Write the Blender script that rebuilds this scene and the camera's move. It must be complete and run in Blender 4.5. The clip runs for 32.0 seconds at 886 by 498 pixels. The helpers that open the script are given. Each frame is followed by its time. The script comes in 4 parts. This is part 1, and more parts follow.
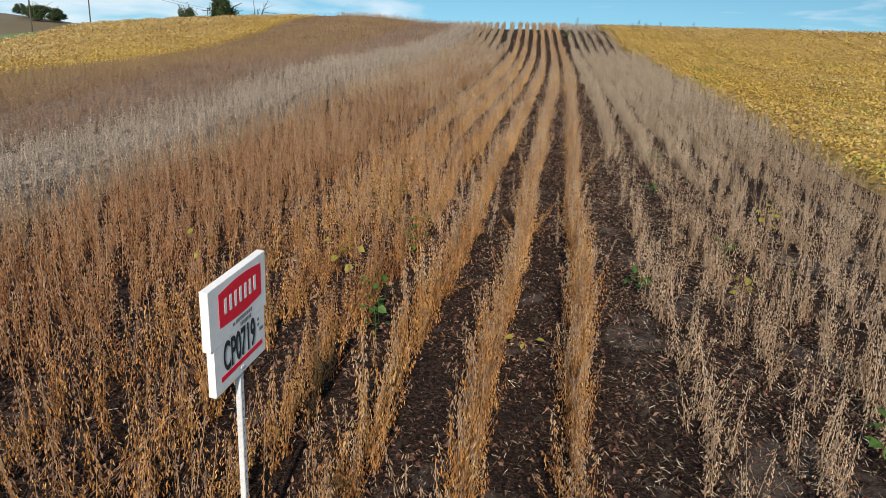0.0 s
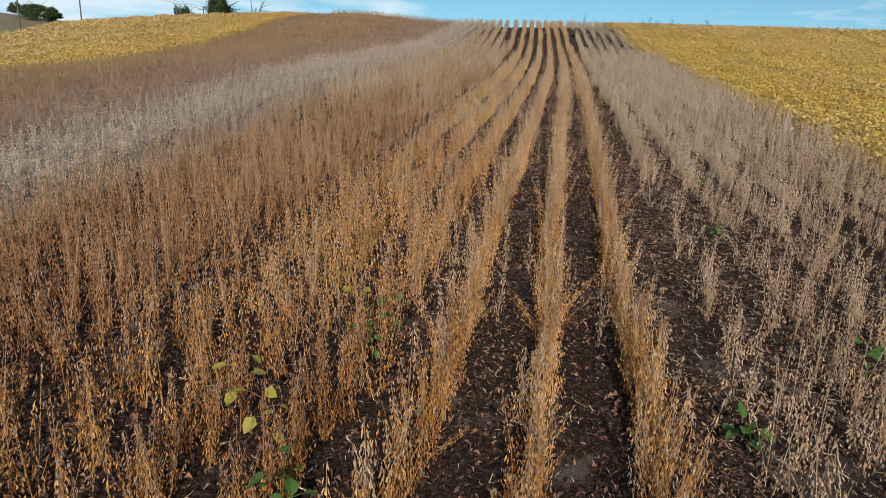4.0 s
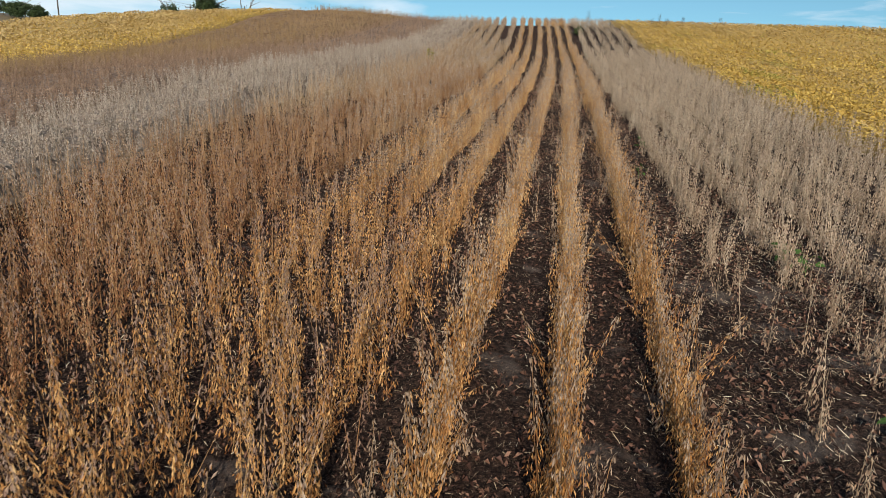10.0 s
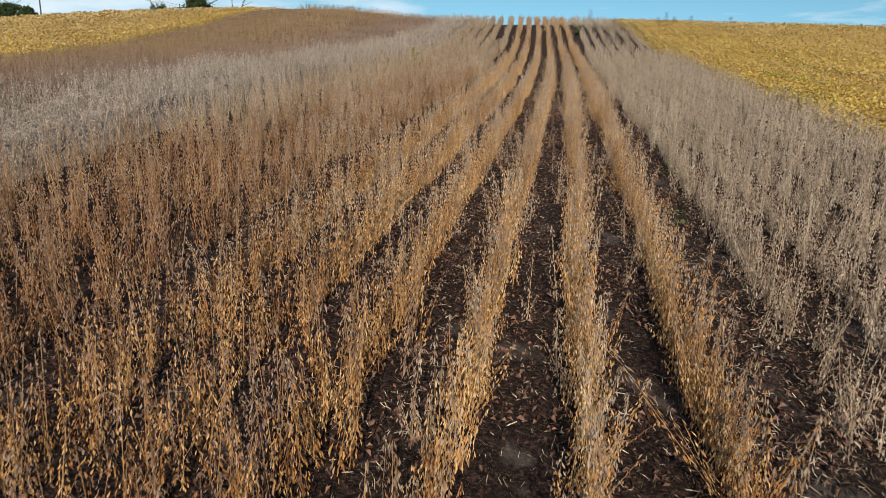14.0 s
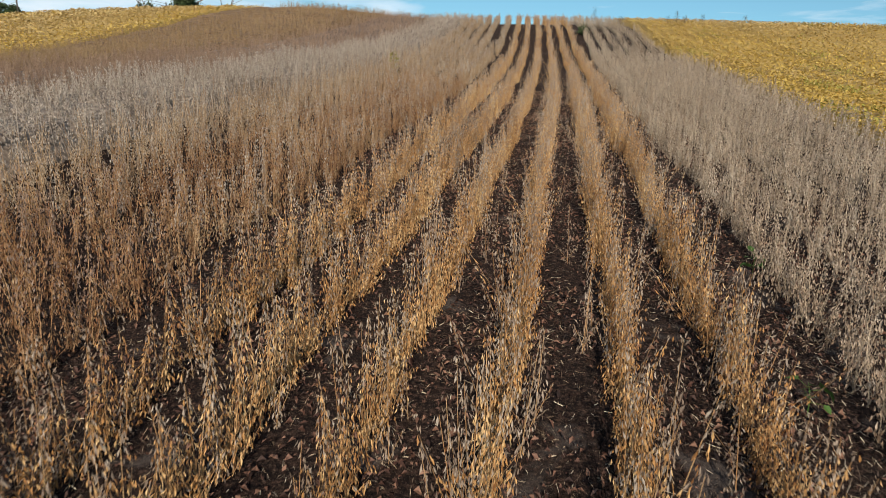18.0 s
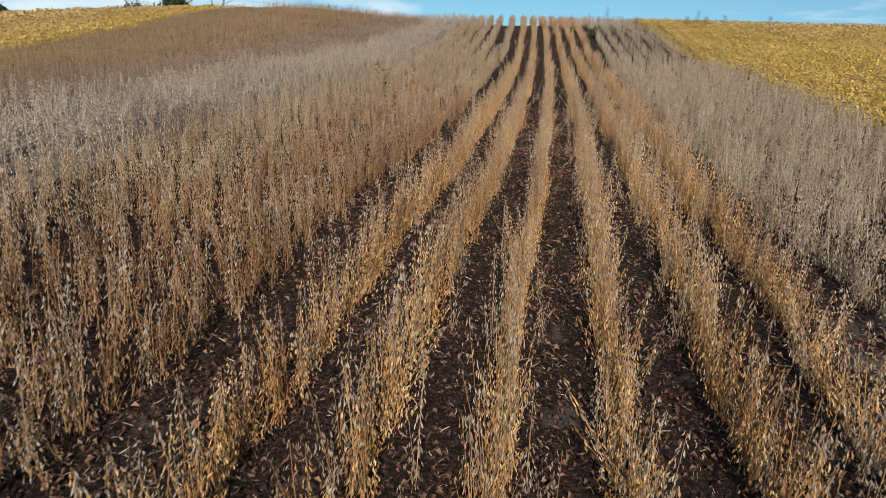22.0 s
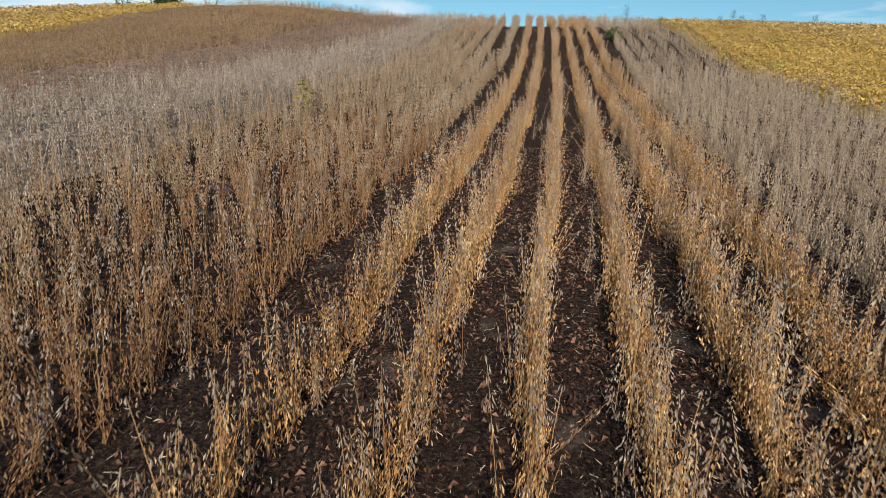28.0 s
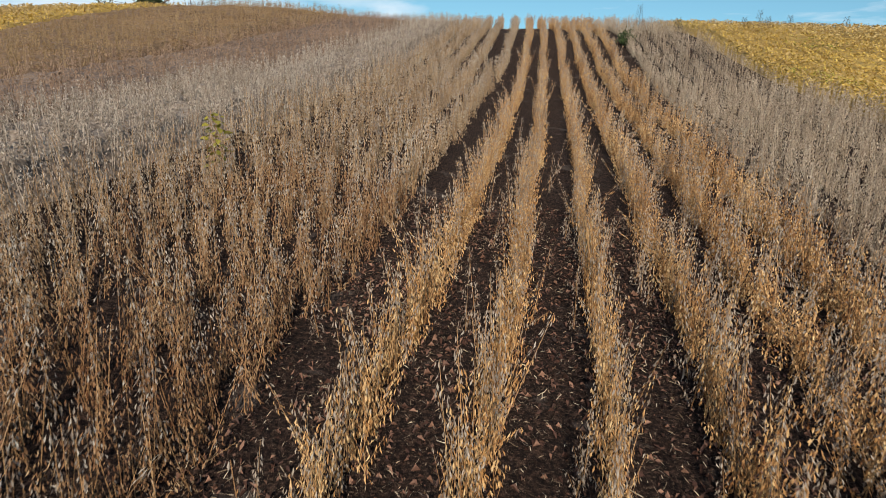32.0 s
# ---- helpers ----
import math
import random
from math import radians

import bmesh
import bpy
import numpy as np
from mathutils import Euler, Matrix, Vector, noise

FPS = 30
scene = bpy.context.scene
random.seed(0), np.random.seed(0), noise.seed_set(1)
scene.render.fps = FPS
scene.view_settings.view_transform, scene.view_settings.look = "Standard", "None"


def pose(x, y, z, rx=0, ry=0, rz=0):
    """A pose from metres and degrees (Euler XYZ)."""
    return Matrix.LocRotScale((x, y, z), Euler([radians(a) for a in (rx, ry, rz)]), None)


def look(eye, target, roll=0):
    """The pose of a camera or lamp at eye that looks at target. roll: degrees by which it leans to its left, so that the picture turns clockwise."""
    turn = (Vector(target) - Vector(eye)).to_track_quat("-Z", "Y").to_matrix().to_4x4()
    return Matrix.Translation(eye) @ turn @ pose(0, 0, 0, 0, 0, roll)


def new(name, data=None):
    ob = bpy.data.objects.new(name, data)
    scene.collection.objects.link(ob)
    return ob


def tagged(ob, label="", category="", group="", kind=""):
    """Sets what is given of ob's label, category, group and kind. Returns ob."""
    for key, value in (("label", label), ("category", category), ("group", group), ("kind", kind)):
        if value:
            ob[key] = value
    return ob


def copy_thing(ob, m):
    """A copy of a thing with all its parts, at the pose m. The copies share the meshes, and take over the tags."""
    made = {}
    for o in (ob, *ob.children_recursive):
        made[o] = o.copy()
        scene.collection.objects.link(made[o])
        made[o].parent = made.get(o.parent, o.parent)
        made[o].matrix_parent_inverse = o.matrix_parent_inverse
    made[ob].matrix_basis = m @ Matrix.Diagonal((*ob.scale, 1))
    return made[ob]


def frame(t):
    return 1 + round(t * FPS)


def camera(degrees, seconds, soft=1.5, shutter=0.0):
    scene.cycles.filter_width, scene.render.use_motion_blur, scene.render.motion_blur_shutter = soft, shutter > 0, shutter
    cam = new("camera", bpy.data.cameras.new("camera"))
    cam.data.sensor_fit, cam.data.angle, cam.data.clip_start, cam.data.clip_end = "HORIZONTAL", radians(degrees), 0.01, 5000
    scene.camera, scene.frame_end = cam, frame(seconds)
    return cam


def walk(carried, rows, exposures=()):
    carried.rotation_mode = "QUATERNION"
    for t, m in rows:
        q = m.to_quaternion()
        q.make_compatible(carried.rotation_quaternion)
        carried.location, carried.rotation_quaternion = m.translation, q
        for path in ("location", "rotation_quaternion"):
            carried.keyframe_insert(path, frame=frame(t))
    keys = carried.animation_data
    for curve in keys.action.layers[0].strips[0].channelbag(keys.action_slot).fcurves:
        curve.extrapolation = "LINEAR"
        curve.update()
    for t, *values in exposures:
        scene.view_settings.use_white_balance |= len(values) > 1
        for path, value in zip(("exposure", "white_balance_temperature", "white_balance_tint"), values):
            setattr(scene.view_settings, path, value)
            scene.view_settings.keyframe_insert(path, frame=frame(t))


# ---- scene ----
# ---- camera and walk: rows hold seconds, x across the rows, y along them, height over the field, yaw, pitch, roll
cam = camera(65.6, 32.0, soft=0.8, shutter=0.3)
SLOPE = Euler((radians(3.0), radians(2.0), 0)).to_matrix().to_4x4()   # the field climbs ahead and falls to one side
ROWS = [
    (0.0, -0.053, 0.315, 3.059, 9.85, -18.91, -3.47),
    (0.5, -0.104, 0.622, 3.039, 9.88, -18.93, -3.48),
    (1.0, -0.160, 0.990, 3.019, 9.91, -18.95, -3.48),
    (1.5, -0.208, 1.400, 2.989, 9.92, -18.97, -3.48),
    (2.0, -0.257, 1.848, 2.959, 9.93, -18.98, -3.48),
    (2.5, -0.305, 2.319, 2.925, 9.94, -18.98, -3.48),
    (3.0, -0.346, 2.829, 2.885, 9.97, -18.97, -3.48),
    (3.5, -0.386, 3.350, 2.856, 10.00, -18.95, -3.47),
    (5.5, -0.656, 5.019, 2.829, 10.08, -18.92, -3.40),
    (6.0, -0.663, 5.518, 2.814, 10.07, -18.91, -3.41),
    (6.5, -0.704, 6.026, 2.794, 10.06, -18.91, -3.42),
    (7.0, -0.751, 6.532, 2.768, 10.05, -18.90, -3.43),
    (7.5, -0.785, 7.027, 2.736, 10.04, -18.91, -3.45),
    (8.0, -0.793, 7.501, 2.704, 10.05, -18.91, -3.47),
    (8.5, -0.770, 7.949, 2.671, 10.05, -18.91, -3.50),
    (9.0, -0.731, 8.378, 2.641, 10.05, -18.92, -3.52),
    (9.5, -0.699, 8.796, 2.615, 10.03, -18.92, -3.54),
    (10.0, -0.641, 9.214, 2.597, 10.02, -18.93, -3.55),
    (10.5, -0.555, 9.637, 2.586, 10.00, -18.93, -3.56),
    (11.0, -0.464, 10.073, 2.575, 9.97, -18.93, -3.57),
    (11.5, -0.417, 10.531, 2.559, 9.95, -18.91, -3.57),
    (12.0, -0.423, 11.000, 2.529, 9.94, -18.90, -3.57),
    (12.5, -0.482, 11.482, 2.491, 9.94, -18.88, -3.55),
    (13.0, -0.566, 11.980, 2.455, 9.96, -18.85, -3.54),
    (13.5, -0.656, 12.487, 2.418, 9.98, -18.84, -3.51),
    (14.0, -0.733, 13.004, 2.391, 9.97, -18.82, -3.49),
    (14.5, -0.814, 13.506, 2.357, 9.95, -18.81, -3.47),
    (16.5, -0.965, 15.738, 2.363, 9.77, -18.89, -3.47),
    (17.0, -0.943, 16.324, 2.383, 9.77, -18.90, -3.47),
    (17.5, -0.962, 16.913, 2.405, 9.80, -18.90, -3.48),
    (18.0, -1.017, 17.499, 2.417, 9.84, -18.90, -3.48),
    (18.5, -1.092, 18.077, 2.412, 9.86, -18.90, -3.48),
    (19.0, -1.176, 18.646, 2.391, 9.85, -18.91, -3.48),
    (19.5, -1.291, 19.216, 2.377, 9.82, -18.91, -3.48),
    (20.0, -1.419, 19.804, 2.404, 9.78, -18.90, -3.48),
    (20.5, -1.556, 20.407, 2.456, 9.75, -18.88, -3.48),
    (21.0, -1.674, 20.998, 2.478, 9.73, -18.87, -3.48),
    (21.5, -1.744, 21.573, 2.463, 9.72, -18.88, -3.47),
    (22.0, -1.766, 22.149, 2.443, 9.74, -18.88, -3.47),
    (22.5, -1.741, 22.755, 2.468, 9.78, -18.89, -3.47),
    (23.0, -1.698, 23.384, 2.522, 9.85, -18.88, -3.48),
    (23.5, -1.651, 23.978, 2.530, 9.94, -18.89, -3.48),
    (24.0, -1.613, 24.538, 2.495, 10.01, -18.90, -3.49),
    (24.5, -1.601, 25.085, 2.450, 10.07, -18.91, -3.49),
    (25.0, -1.602, 25.641, 2.423, 10.12, -18.92, -3.49),
    (25.5, -1.625, 26.196, 2.413, 10.18, -18.93, -3.50),
    (27.5, -1.811, 28.413, 2.406, 10.47, -18.91, -3.49),
    (28.0, -1.887, 28.977, 2.432, 10.51, -18.91, -3.49),
    (28.5, -1.958, 29.528, 2.438, 10.54, -18.90, -3.49),
    (29.0, -2.006, 30.070, 2.421, 10.55, -18.90, -3.49),
    (29.5, -2.059, 30.620, 2.402, 10.55, -18.90, -3.49),
    (30.0, -2.126, 31.182, 2.401, 10.54, -18.90, -3.49),
    (30.5, -2.188, 31.769, 2.438, 10.48, -18.88, -3.49),
    (31.0, -2.265, 32.375, 2.489, 10.40, -18.86, -3.49),
    (31.5, -2.350, 32.939, 2.485, 10.30, -18.85, -3.49),
    (32.0, -2.456, 33.497, 2.461, 10.19, -18.83, -3.49),
]
walk(cam, [(t, SLOPE @ pose(x, y, z, 90 + pitch, roll, yaw)) for t, x, y, z, yaw, pitch, roll in ROWS])

# ---- sky, sun, exposure
SUN_ELEV, SUN_FROM = 30.0, 172.0      # degrees; compass bearing of the sun from +y, clockwise
scene.view_settings.exposure = 0.2
world = bpy.data.worlds.new("sky")
scene.world = world
world.use_nodes = True
wt = world.node_tree
wt.nodes.clear()


def link(tree, a, b):
    tree.links.new(a, b)


def node(tree, kind, **values):
    n = tree.nodes.new(kind)
    for k, v in values.items():
        n.inputs[k.replace("_", " ")].default_value = v
    return n


sky = wt.nodes.new("ShaderNodeTexSky")
sky.sky_type = "NISHITA"
sky.sun_disc = False
sky.sun_elevation = radians(SUN_ELEV)
sky.sun_rotation = radians(SUN_FROM)
sky.air_density, sky.dust_density, sky.ozone_density = 1.0, 0.3, 1.6
coord = wt.nodes.new("ShaderNodeTexCoord")
lift = wt.nodes.new("ShaderNodeVectorMath")
lift.operation = "ADD"
lift.inputs[1].default_value = (0, 0, 0.11)
link(wt, coord.outputs["Generated"], lift.inputs[0])
link(wt, lift.outputs["Vector"], sky.inputs["Vector"])
stretch = wt.nodes.new("ShaderNodeMapping")
stretch.inputs["Scale"].default_value = (5.0, 5.0, 30.0)
stretch.inputs["Location"].default_value = (3.1, 0.4, 0.2)
cloud = node(wt, "ShaderNodeTexNoise", Scale=1.0, Detail=6.0, Roughness=0.55, Distortion=0.3)
cramp = wt.nodes.new("ShaderNodeValToRGB")
cramp.color_ramp.elements[0].position, cramp.color_ramp.elements[1].position = 0.52, 0.80
cramp.color_ramp.elements[0].color, cramp.color_ramp.elements[1].color = (0, 0, 0, 1), (0.85, 0.85, 0.85, 1)
tint = wt.nodes.new("ShaderNodeMix")
tint.data_type, tint.blend_type = "RGBA", "MULTIPLY"
tint.inputs["Factor"].default_value = 1.0
tint.inputs["B"].default_value = (0.69, 1.0, 1.0, 1)
blend = wt.nodes.new("ShaderNodeMix")
blend.data_type = "RGBA"
blend.inputs["B"].default_value = (9.0, 9.4, 9.9, 1)
bg = node(wt, "ShaderNodeBackground", Strength=0.095)
wout = wt.nodes.new("ShaderNodeOutputWorld")
link(wt, coord.outputs["Generated"], stretch.inputs["Vector"])
link(wt, stretch.outputs["Vector"], cloud.inputs["Vector"])
spread_out = wt.nodes.new("ShaderNodeSeparateXYZ")
link(wt, coord.outputs["Generated"], spread_out.inputs[0])
bank = node(wt, "ShaderNodeMapRange", From_Min=-0.12, From_Max=-0.48, To_Min=-0.05, To_Max=0.13)
link(wt, spread_out.outputs["X"], bank.inputs["Value"])
gather = wt.nodes.new("ShaderNodeMath")
gather.operation = "ADD"
link(wt, cloud.outputs["Fac"], gather.inputs[0])
link(wt, bank.outputs["Result"], gather.inputs[1])
link(wt, gather.outputs[0], cramp.inputs["Fac"])
link(wt, cramp.outputs["Color"], blend.inputs["Factor"])
link(wt, sky.outputs["Color"], tint.inputs["A"])
link(wt, tint.outputs["Result"], blend.inputs["A"])
link(wt, blend.outputs["Result"], bg.inputs["Color"])
link(wt, bg.outputs["Background"], wout.inputs["Surface"])

lamp = bpy.data.lights.new("sun", "SUN")
lamp.energy, lamp.angle, lamp.color = 5.0, radians(0.53), (1.0, 0.885, 0.73)
az = radians(SUN_FROM)
to_sun = Vector((math.sin(az) * math.cos(radians(SUN_ELEV)), math.cos(az) * math.cos(radians(SUN_ELEV)), math.sin(radians(SUN_ELEV))))
sun = new("sun", lamp)
sun.matrix_world = look(to_sun * 60, (0, 0, 0))


# ---- materials
def plain(name, colour, rough=0.6, metal=0.0):
    m = bpy.data.materials.new(name)
    m.use_nodes = True
    b = m.node_tree.nodes["Principled BSDF"]
    b.inputs["Base Color"].default_value = (*colour, 1)
    b.inputs["Roughness"].default_value = rough
    b.inputs["Metallic"].default_value = metal
    return m


def varied(name, dark, mid, light, rough=0.6, scale=0.6, island=True, spread=0.34, fine=60.0, bump=0.0, through_light=0.0, spec=0.3, ahead=None, clump=0.0):
    """A material whose tint drifts over the field and differs from piece to piece; ahead: factors on the colour towards
    larger world y.
    """
    m = plain(name, mid, rough)
    t = m.node_tree
    b = t.nodes["Principled BSDF"]
    b.inputs["Specular IOR Level"].default_value = spec
    geo = t.nodes.new("ShaderNodeNewGeometry")
    big = node(t, "ShaderNodeTexNoise", Scale=scale, Detail=3.0)
    small = node(t, "ShaderNodeTexNoise", Scale=fine, Detail=3.0)
    link(t, geo.outputs["Position"], big.inputs["Vector"])
    link(t, geo.outputs["Position"], small.inputs["Vector"])
    mix1 = t.nodes.new("ShaderNodeMath")
    mix1.operation = "MULTIPLY_ADD"
    mix1.inputs[1].default_value = spread
    if island:
        link(t, geo.outputs["Random Per Island"], mix1.inputs[0])
    else:
        link(t, small.outputs["Fac"], mix1.inputs[0])
    sc = t.nodes.new("ShaderNodeMath")
    sc.operation = "MULTIPLY_ADD"
    sc.inputs[1].default_value = 1.0 - spread
    sc.inputs[2].default_value = 0.0
    link(t, big.outputs["Fac"], sc.inputs[0])
    link(t, sc.outputs[0], mix1.inputs[2])
    fin = t.nodes.new("ShaderNodeMath")
    fin.operation = "MULTIPLY_ADD"
    fin.inputs[1].default_value = 0.35
    link(t, small.outputs["Fac"], fin.inputs[0])
    off = t.nodes.new("ShaderNodeMath")
    off.operation = "ADD"
    off.inputs[1].default_value = -0.17 - 0.5 * clump
    mid_noise = node(t, "ShaderNodeTexNoise", Scale=1.0, Detail=2.0)
    upright = t.nodes.new("ShaderNodeMapping")
    upright.inputs["Scale"].default_value = (15.0, 13.0, 3.2)
    link(t, geo.outputs["Position"], upright.inputs["Vector"])
    link(t, upright.outputs["Vector"], mid_noise.inputs["Vector"])
    tuft = t.nodes.new("ShaderNodeMath")
    tuft.operation = "MULTIPLY_ADD"
    tuft.inputs[1].default_value = clump
    link(t, mid_noise.outputs["Fac"], tuft.inputs[0])
    link(t, mix1.outputs[0], tuft.inputs[2])
    link(t, tuft.outputs[0], off.inputs[0])
    link(t, off.outputs[0], fin.inputs[2])
    ramp = t.nodes.new("ShaderNodeValToRGB")
    e = ramp.color_ramp.elements
    e[0].position, e[0].color = 0.15, (*dark, 1)
    e[1].position, e[1].color = 0.85, (*light, 1)
    e.new(0.5).color = (*mid, 1)
    link(t, fin.outputs[0], ramp.inputs["Fac"])
    colour = ramp.outputs["Color"]
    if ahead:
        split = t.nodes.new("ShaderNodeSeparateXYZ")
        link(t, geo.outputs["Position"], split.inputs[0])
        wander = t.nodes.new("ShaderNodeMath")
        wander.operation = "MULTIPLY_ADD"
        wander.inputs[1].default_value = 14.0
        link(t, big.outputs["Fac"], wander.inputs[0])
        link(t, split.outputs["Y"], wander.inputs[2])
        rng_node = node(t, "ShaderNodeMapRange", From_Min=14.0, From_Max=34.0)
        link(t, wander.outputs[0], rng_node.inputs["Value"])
        # the ahead factors come in gradually as world y grows
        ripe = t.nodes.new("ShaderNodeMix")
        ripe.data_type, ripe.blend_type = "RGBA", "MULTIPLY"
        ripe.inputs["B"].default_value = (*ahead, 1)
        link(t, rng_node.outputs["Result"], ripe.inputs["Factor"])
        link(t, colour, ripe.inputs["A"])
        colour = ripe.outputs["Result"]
    link(t, colour, b.inputs["Base Color"])
    if bump:
        bp = node(t, "ShaderNodeBump", Strength=bump, Distance=0.02)
        link(t, small.outputs["Fac"], bp.inputs["Height"])
        link(t, bp.outputs["Normal"], b.inputs["Normal"])
    if through_light:
        tr = t.nodes.new("ShaderNodeBsdfTranslucent")
        ms = t.nodes.new("ShaderNodeMixShader")
        ms.inputs[0].default_value = through_light
        out = t.nodes["Material Output"]
        link(t, colour, tr.inputs["Color"])
        link(t, b.outputs[0], ms.inputs[1])
        link(t, tr.outputs[0], ms.inputs[2])
        link(t, ms.outputs[0], out.inputs["Surface"])
    return m


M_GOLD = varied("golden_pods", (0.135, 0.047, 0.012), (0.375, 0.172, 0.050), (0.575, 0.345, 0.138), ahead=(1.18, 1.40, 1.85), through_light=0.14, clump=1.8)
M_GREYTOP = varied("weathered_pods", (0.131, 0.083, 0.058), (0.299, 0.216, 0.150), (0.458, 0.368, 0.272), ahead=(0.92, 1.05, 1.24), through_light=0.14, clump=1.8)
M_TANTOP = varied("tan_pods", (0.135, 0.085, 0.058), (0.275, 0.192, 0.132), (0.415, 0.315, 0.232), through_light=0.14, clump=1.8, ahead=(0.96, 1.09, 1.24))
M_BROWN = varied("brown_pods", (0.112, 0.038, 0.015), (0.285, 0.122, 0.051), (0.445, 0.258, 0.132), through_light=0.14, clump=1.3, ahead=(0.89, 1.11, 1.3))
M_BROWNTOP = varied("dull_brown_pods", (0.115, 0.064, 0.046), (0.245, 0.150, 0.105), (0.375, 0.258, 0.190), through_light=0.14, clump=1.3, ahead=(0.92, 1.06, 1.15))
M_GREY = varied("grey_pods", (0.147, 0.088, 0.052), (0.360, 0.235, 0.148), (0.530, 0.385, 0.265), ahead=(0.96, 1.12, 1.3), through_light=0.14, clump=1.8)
M_DUN = varied("dun_pods", (0.129, 0.082, 0.047), (0.301, 0.219, 0.142), (0.464, 0.370, 0.267), through_light=0.14, clump=1.8)
M_GREYSTEM = varied("grey_stems", (0.18, 0.13, 0.085), (0.33, 0.26, 0.18), (0.48, 0.40, 0.30))
M_PALE = varied("pale_pods", (0.165, 0.128, 0.097), (0.290, 0.238, 0.192), (0.400, 0.348, 0.296), through_light=0.14, clump=1.8)
M_MAUVE = varied("mauve_pods", (0.115, 0.070, 0.047), (0.218, 0.143, 0.098), (0.312, 0.222, 0.160), through_light=0.14, clump=1.0)
M_RED = varied("russet_pods", (0.105, 0.064, 0.029), (0.198, 0.129, 0.066), (0.291, 0.206, 0.111), fine=7.0, scale=0.3)
# stem and litter colour with the dark inside the canopy mixed in
M_REDMASS = varied("russet_stem_shade", (0.07, 0.04, 0.02), (0.15, 0.09, 0.045), (0.27, 0.175, 0.095), island=False, scale=0.4, fine=16.0, bump=1.0, clump=1.2)
M_MAUVEMASS = varied("dull_stem_shade", (0.07, 0.045, 0.03), (0.14, 0.095, 0.068), (0.24, 0.175, 0.13), island=False, scale=0.4, fine=16.0, bump=1.0, clump=1.2)
M_PALEMASS = varied("pale_stem_shade", (0.08, 0.058, 0.043), (0.19, 0.148, 0.115), (0.33, 0.275, 0.225), island=False, scale=0.4, fine=16.0, bump=1.0, clump=1.2)
# leaf yellow darkened to hold the shade below the top leaves
M_YELLOWMASS = varied("yellow_stand_shade", (0.14, 0.085, 0.02), (0.30, 0.195, 0.05), (0.48, 0.34, 0.10), island=False, scale=0.3, fine=14.0, bump=1.0)
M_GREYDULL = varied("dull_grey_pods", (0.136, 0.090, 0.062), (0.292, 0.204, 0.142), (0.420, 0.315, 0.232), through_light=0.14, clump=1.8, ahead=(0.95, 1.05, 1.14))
M_STEM = varied("dry_stems", (0.15, 0.075, 0.03), (0.29, 0.165, 0.075), (0.44, 0.30, 0.16))
M_STRAW = varied("straw", (0.10, 0.065, 0.04), (0.38, 0.29, 0.19), (0.72, 0.63, 0.48), rough=0.5, spread=0.75)
M_CHAFF = varied("chaff", (0.03, 0.018, 0.013), (0.17, 0.12, 0.083), (0.52, 0.42, 0.30), rough=0.6, spread=0.8)
M_LITTER = varied("dead_leaves", (0.012, 0.006, 0.005), (0.078, 0.036, 0.025), (0.235, 0.130, 0.088), rough=0.7, spread=0.7)
M_YELLOW = varied("yellow_leaves", (0.33, 0.205, 0.045), (0.51, 0.345, 0.080), (0.70, 0.530, 0.165), scale=0.25, fine=7.0, through_light=0.2)
M_YELLOWFAR = varied("fading_leaves", (0.33, 0.22, 0.085), (0.47, 0.335, 0.140), (0.62, 0.470, 0.220), scale=0.12, fine=5.0, through_light=0.2)
M_YELLOWGREEN = varied("greenish_leaves", (0.20, 0.20, 0.04), (0.33, 0.30, 0.06), (0.50, 0.44, 0.12), scale=0.3, fine=7.0, through_light=0.2)
M_GREEN = varied("weed_leaves", (0.03, 0.07, 0.015), (0.07, 0.14, 0.03), (0.22, 0.26, 0.05), scale=3.0, through_light=0.25)
M_LEMON = varied("pale_leaves", (0.12, 0.13, 0.02), (0.30, 0.26, 0.045), (0.50, 0.42, 0.12), scale=3.0, through_light=0.3)
M_TREE = varied("tree_leaves", (0.012, 0.022, 0.008), (0.028, 0.048, 0.014), (0.06, 0.085, 0.025), scale=0.4)
M_BARK = varied("bark", (0.04, 0.03, 0.022), (0.08, 0.06, 0.045), (0.14, 0.11, 0.085), island=False, fine=20.0)
M_POLE = varied("weathered_pole", (0.04, 0.034, 0.03), (0.07, 0.06, 0.05), (0.11, 0.095, 0.085), island=False, fine=9.0)


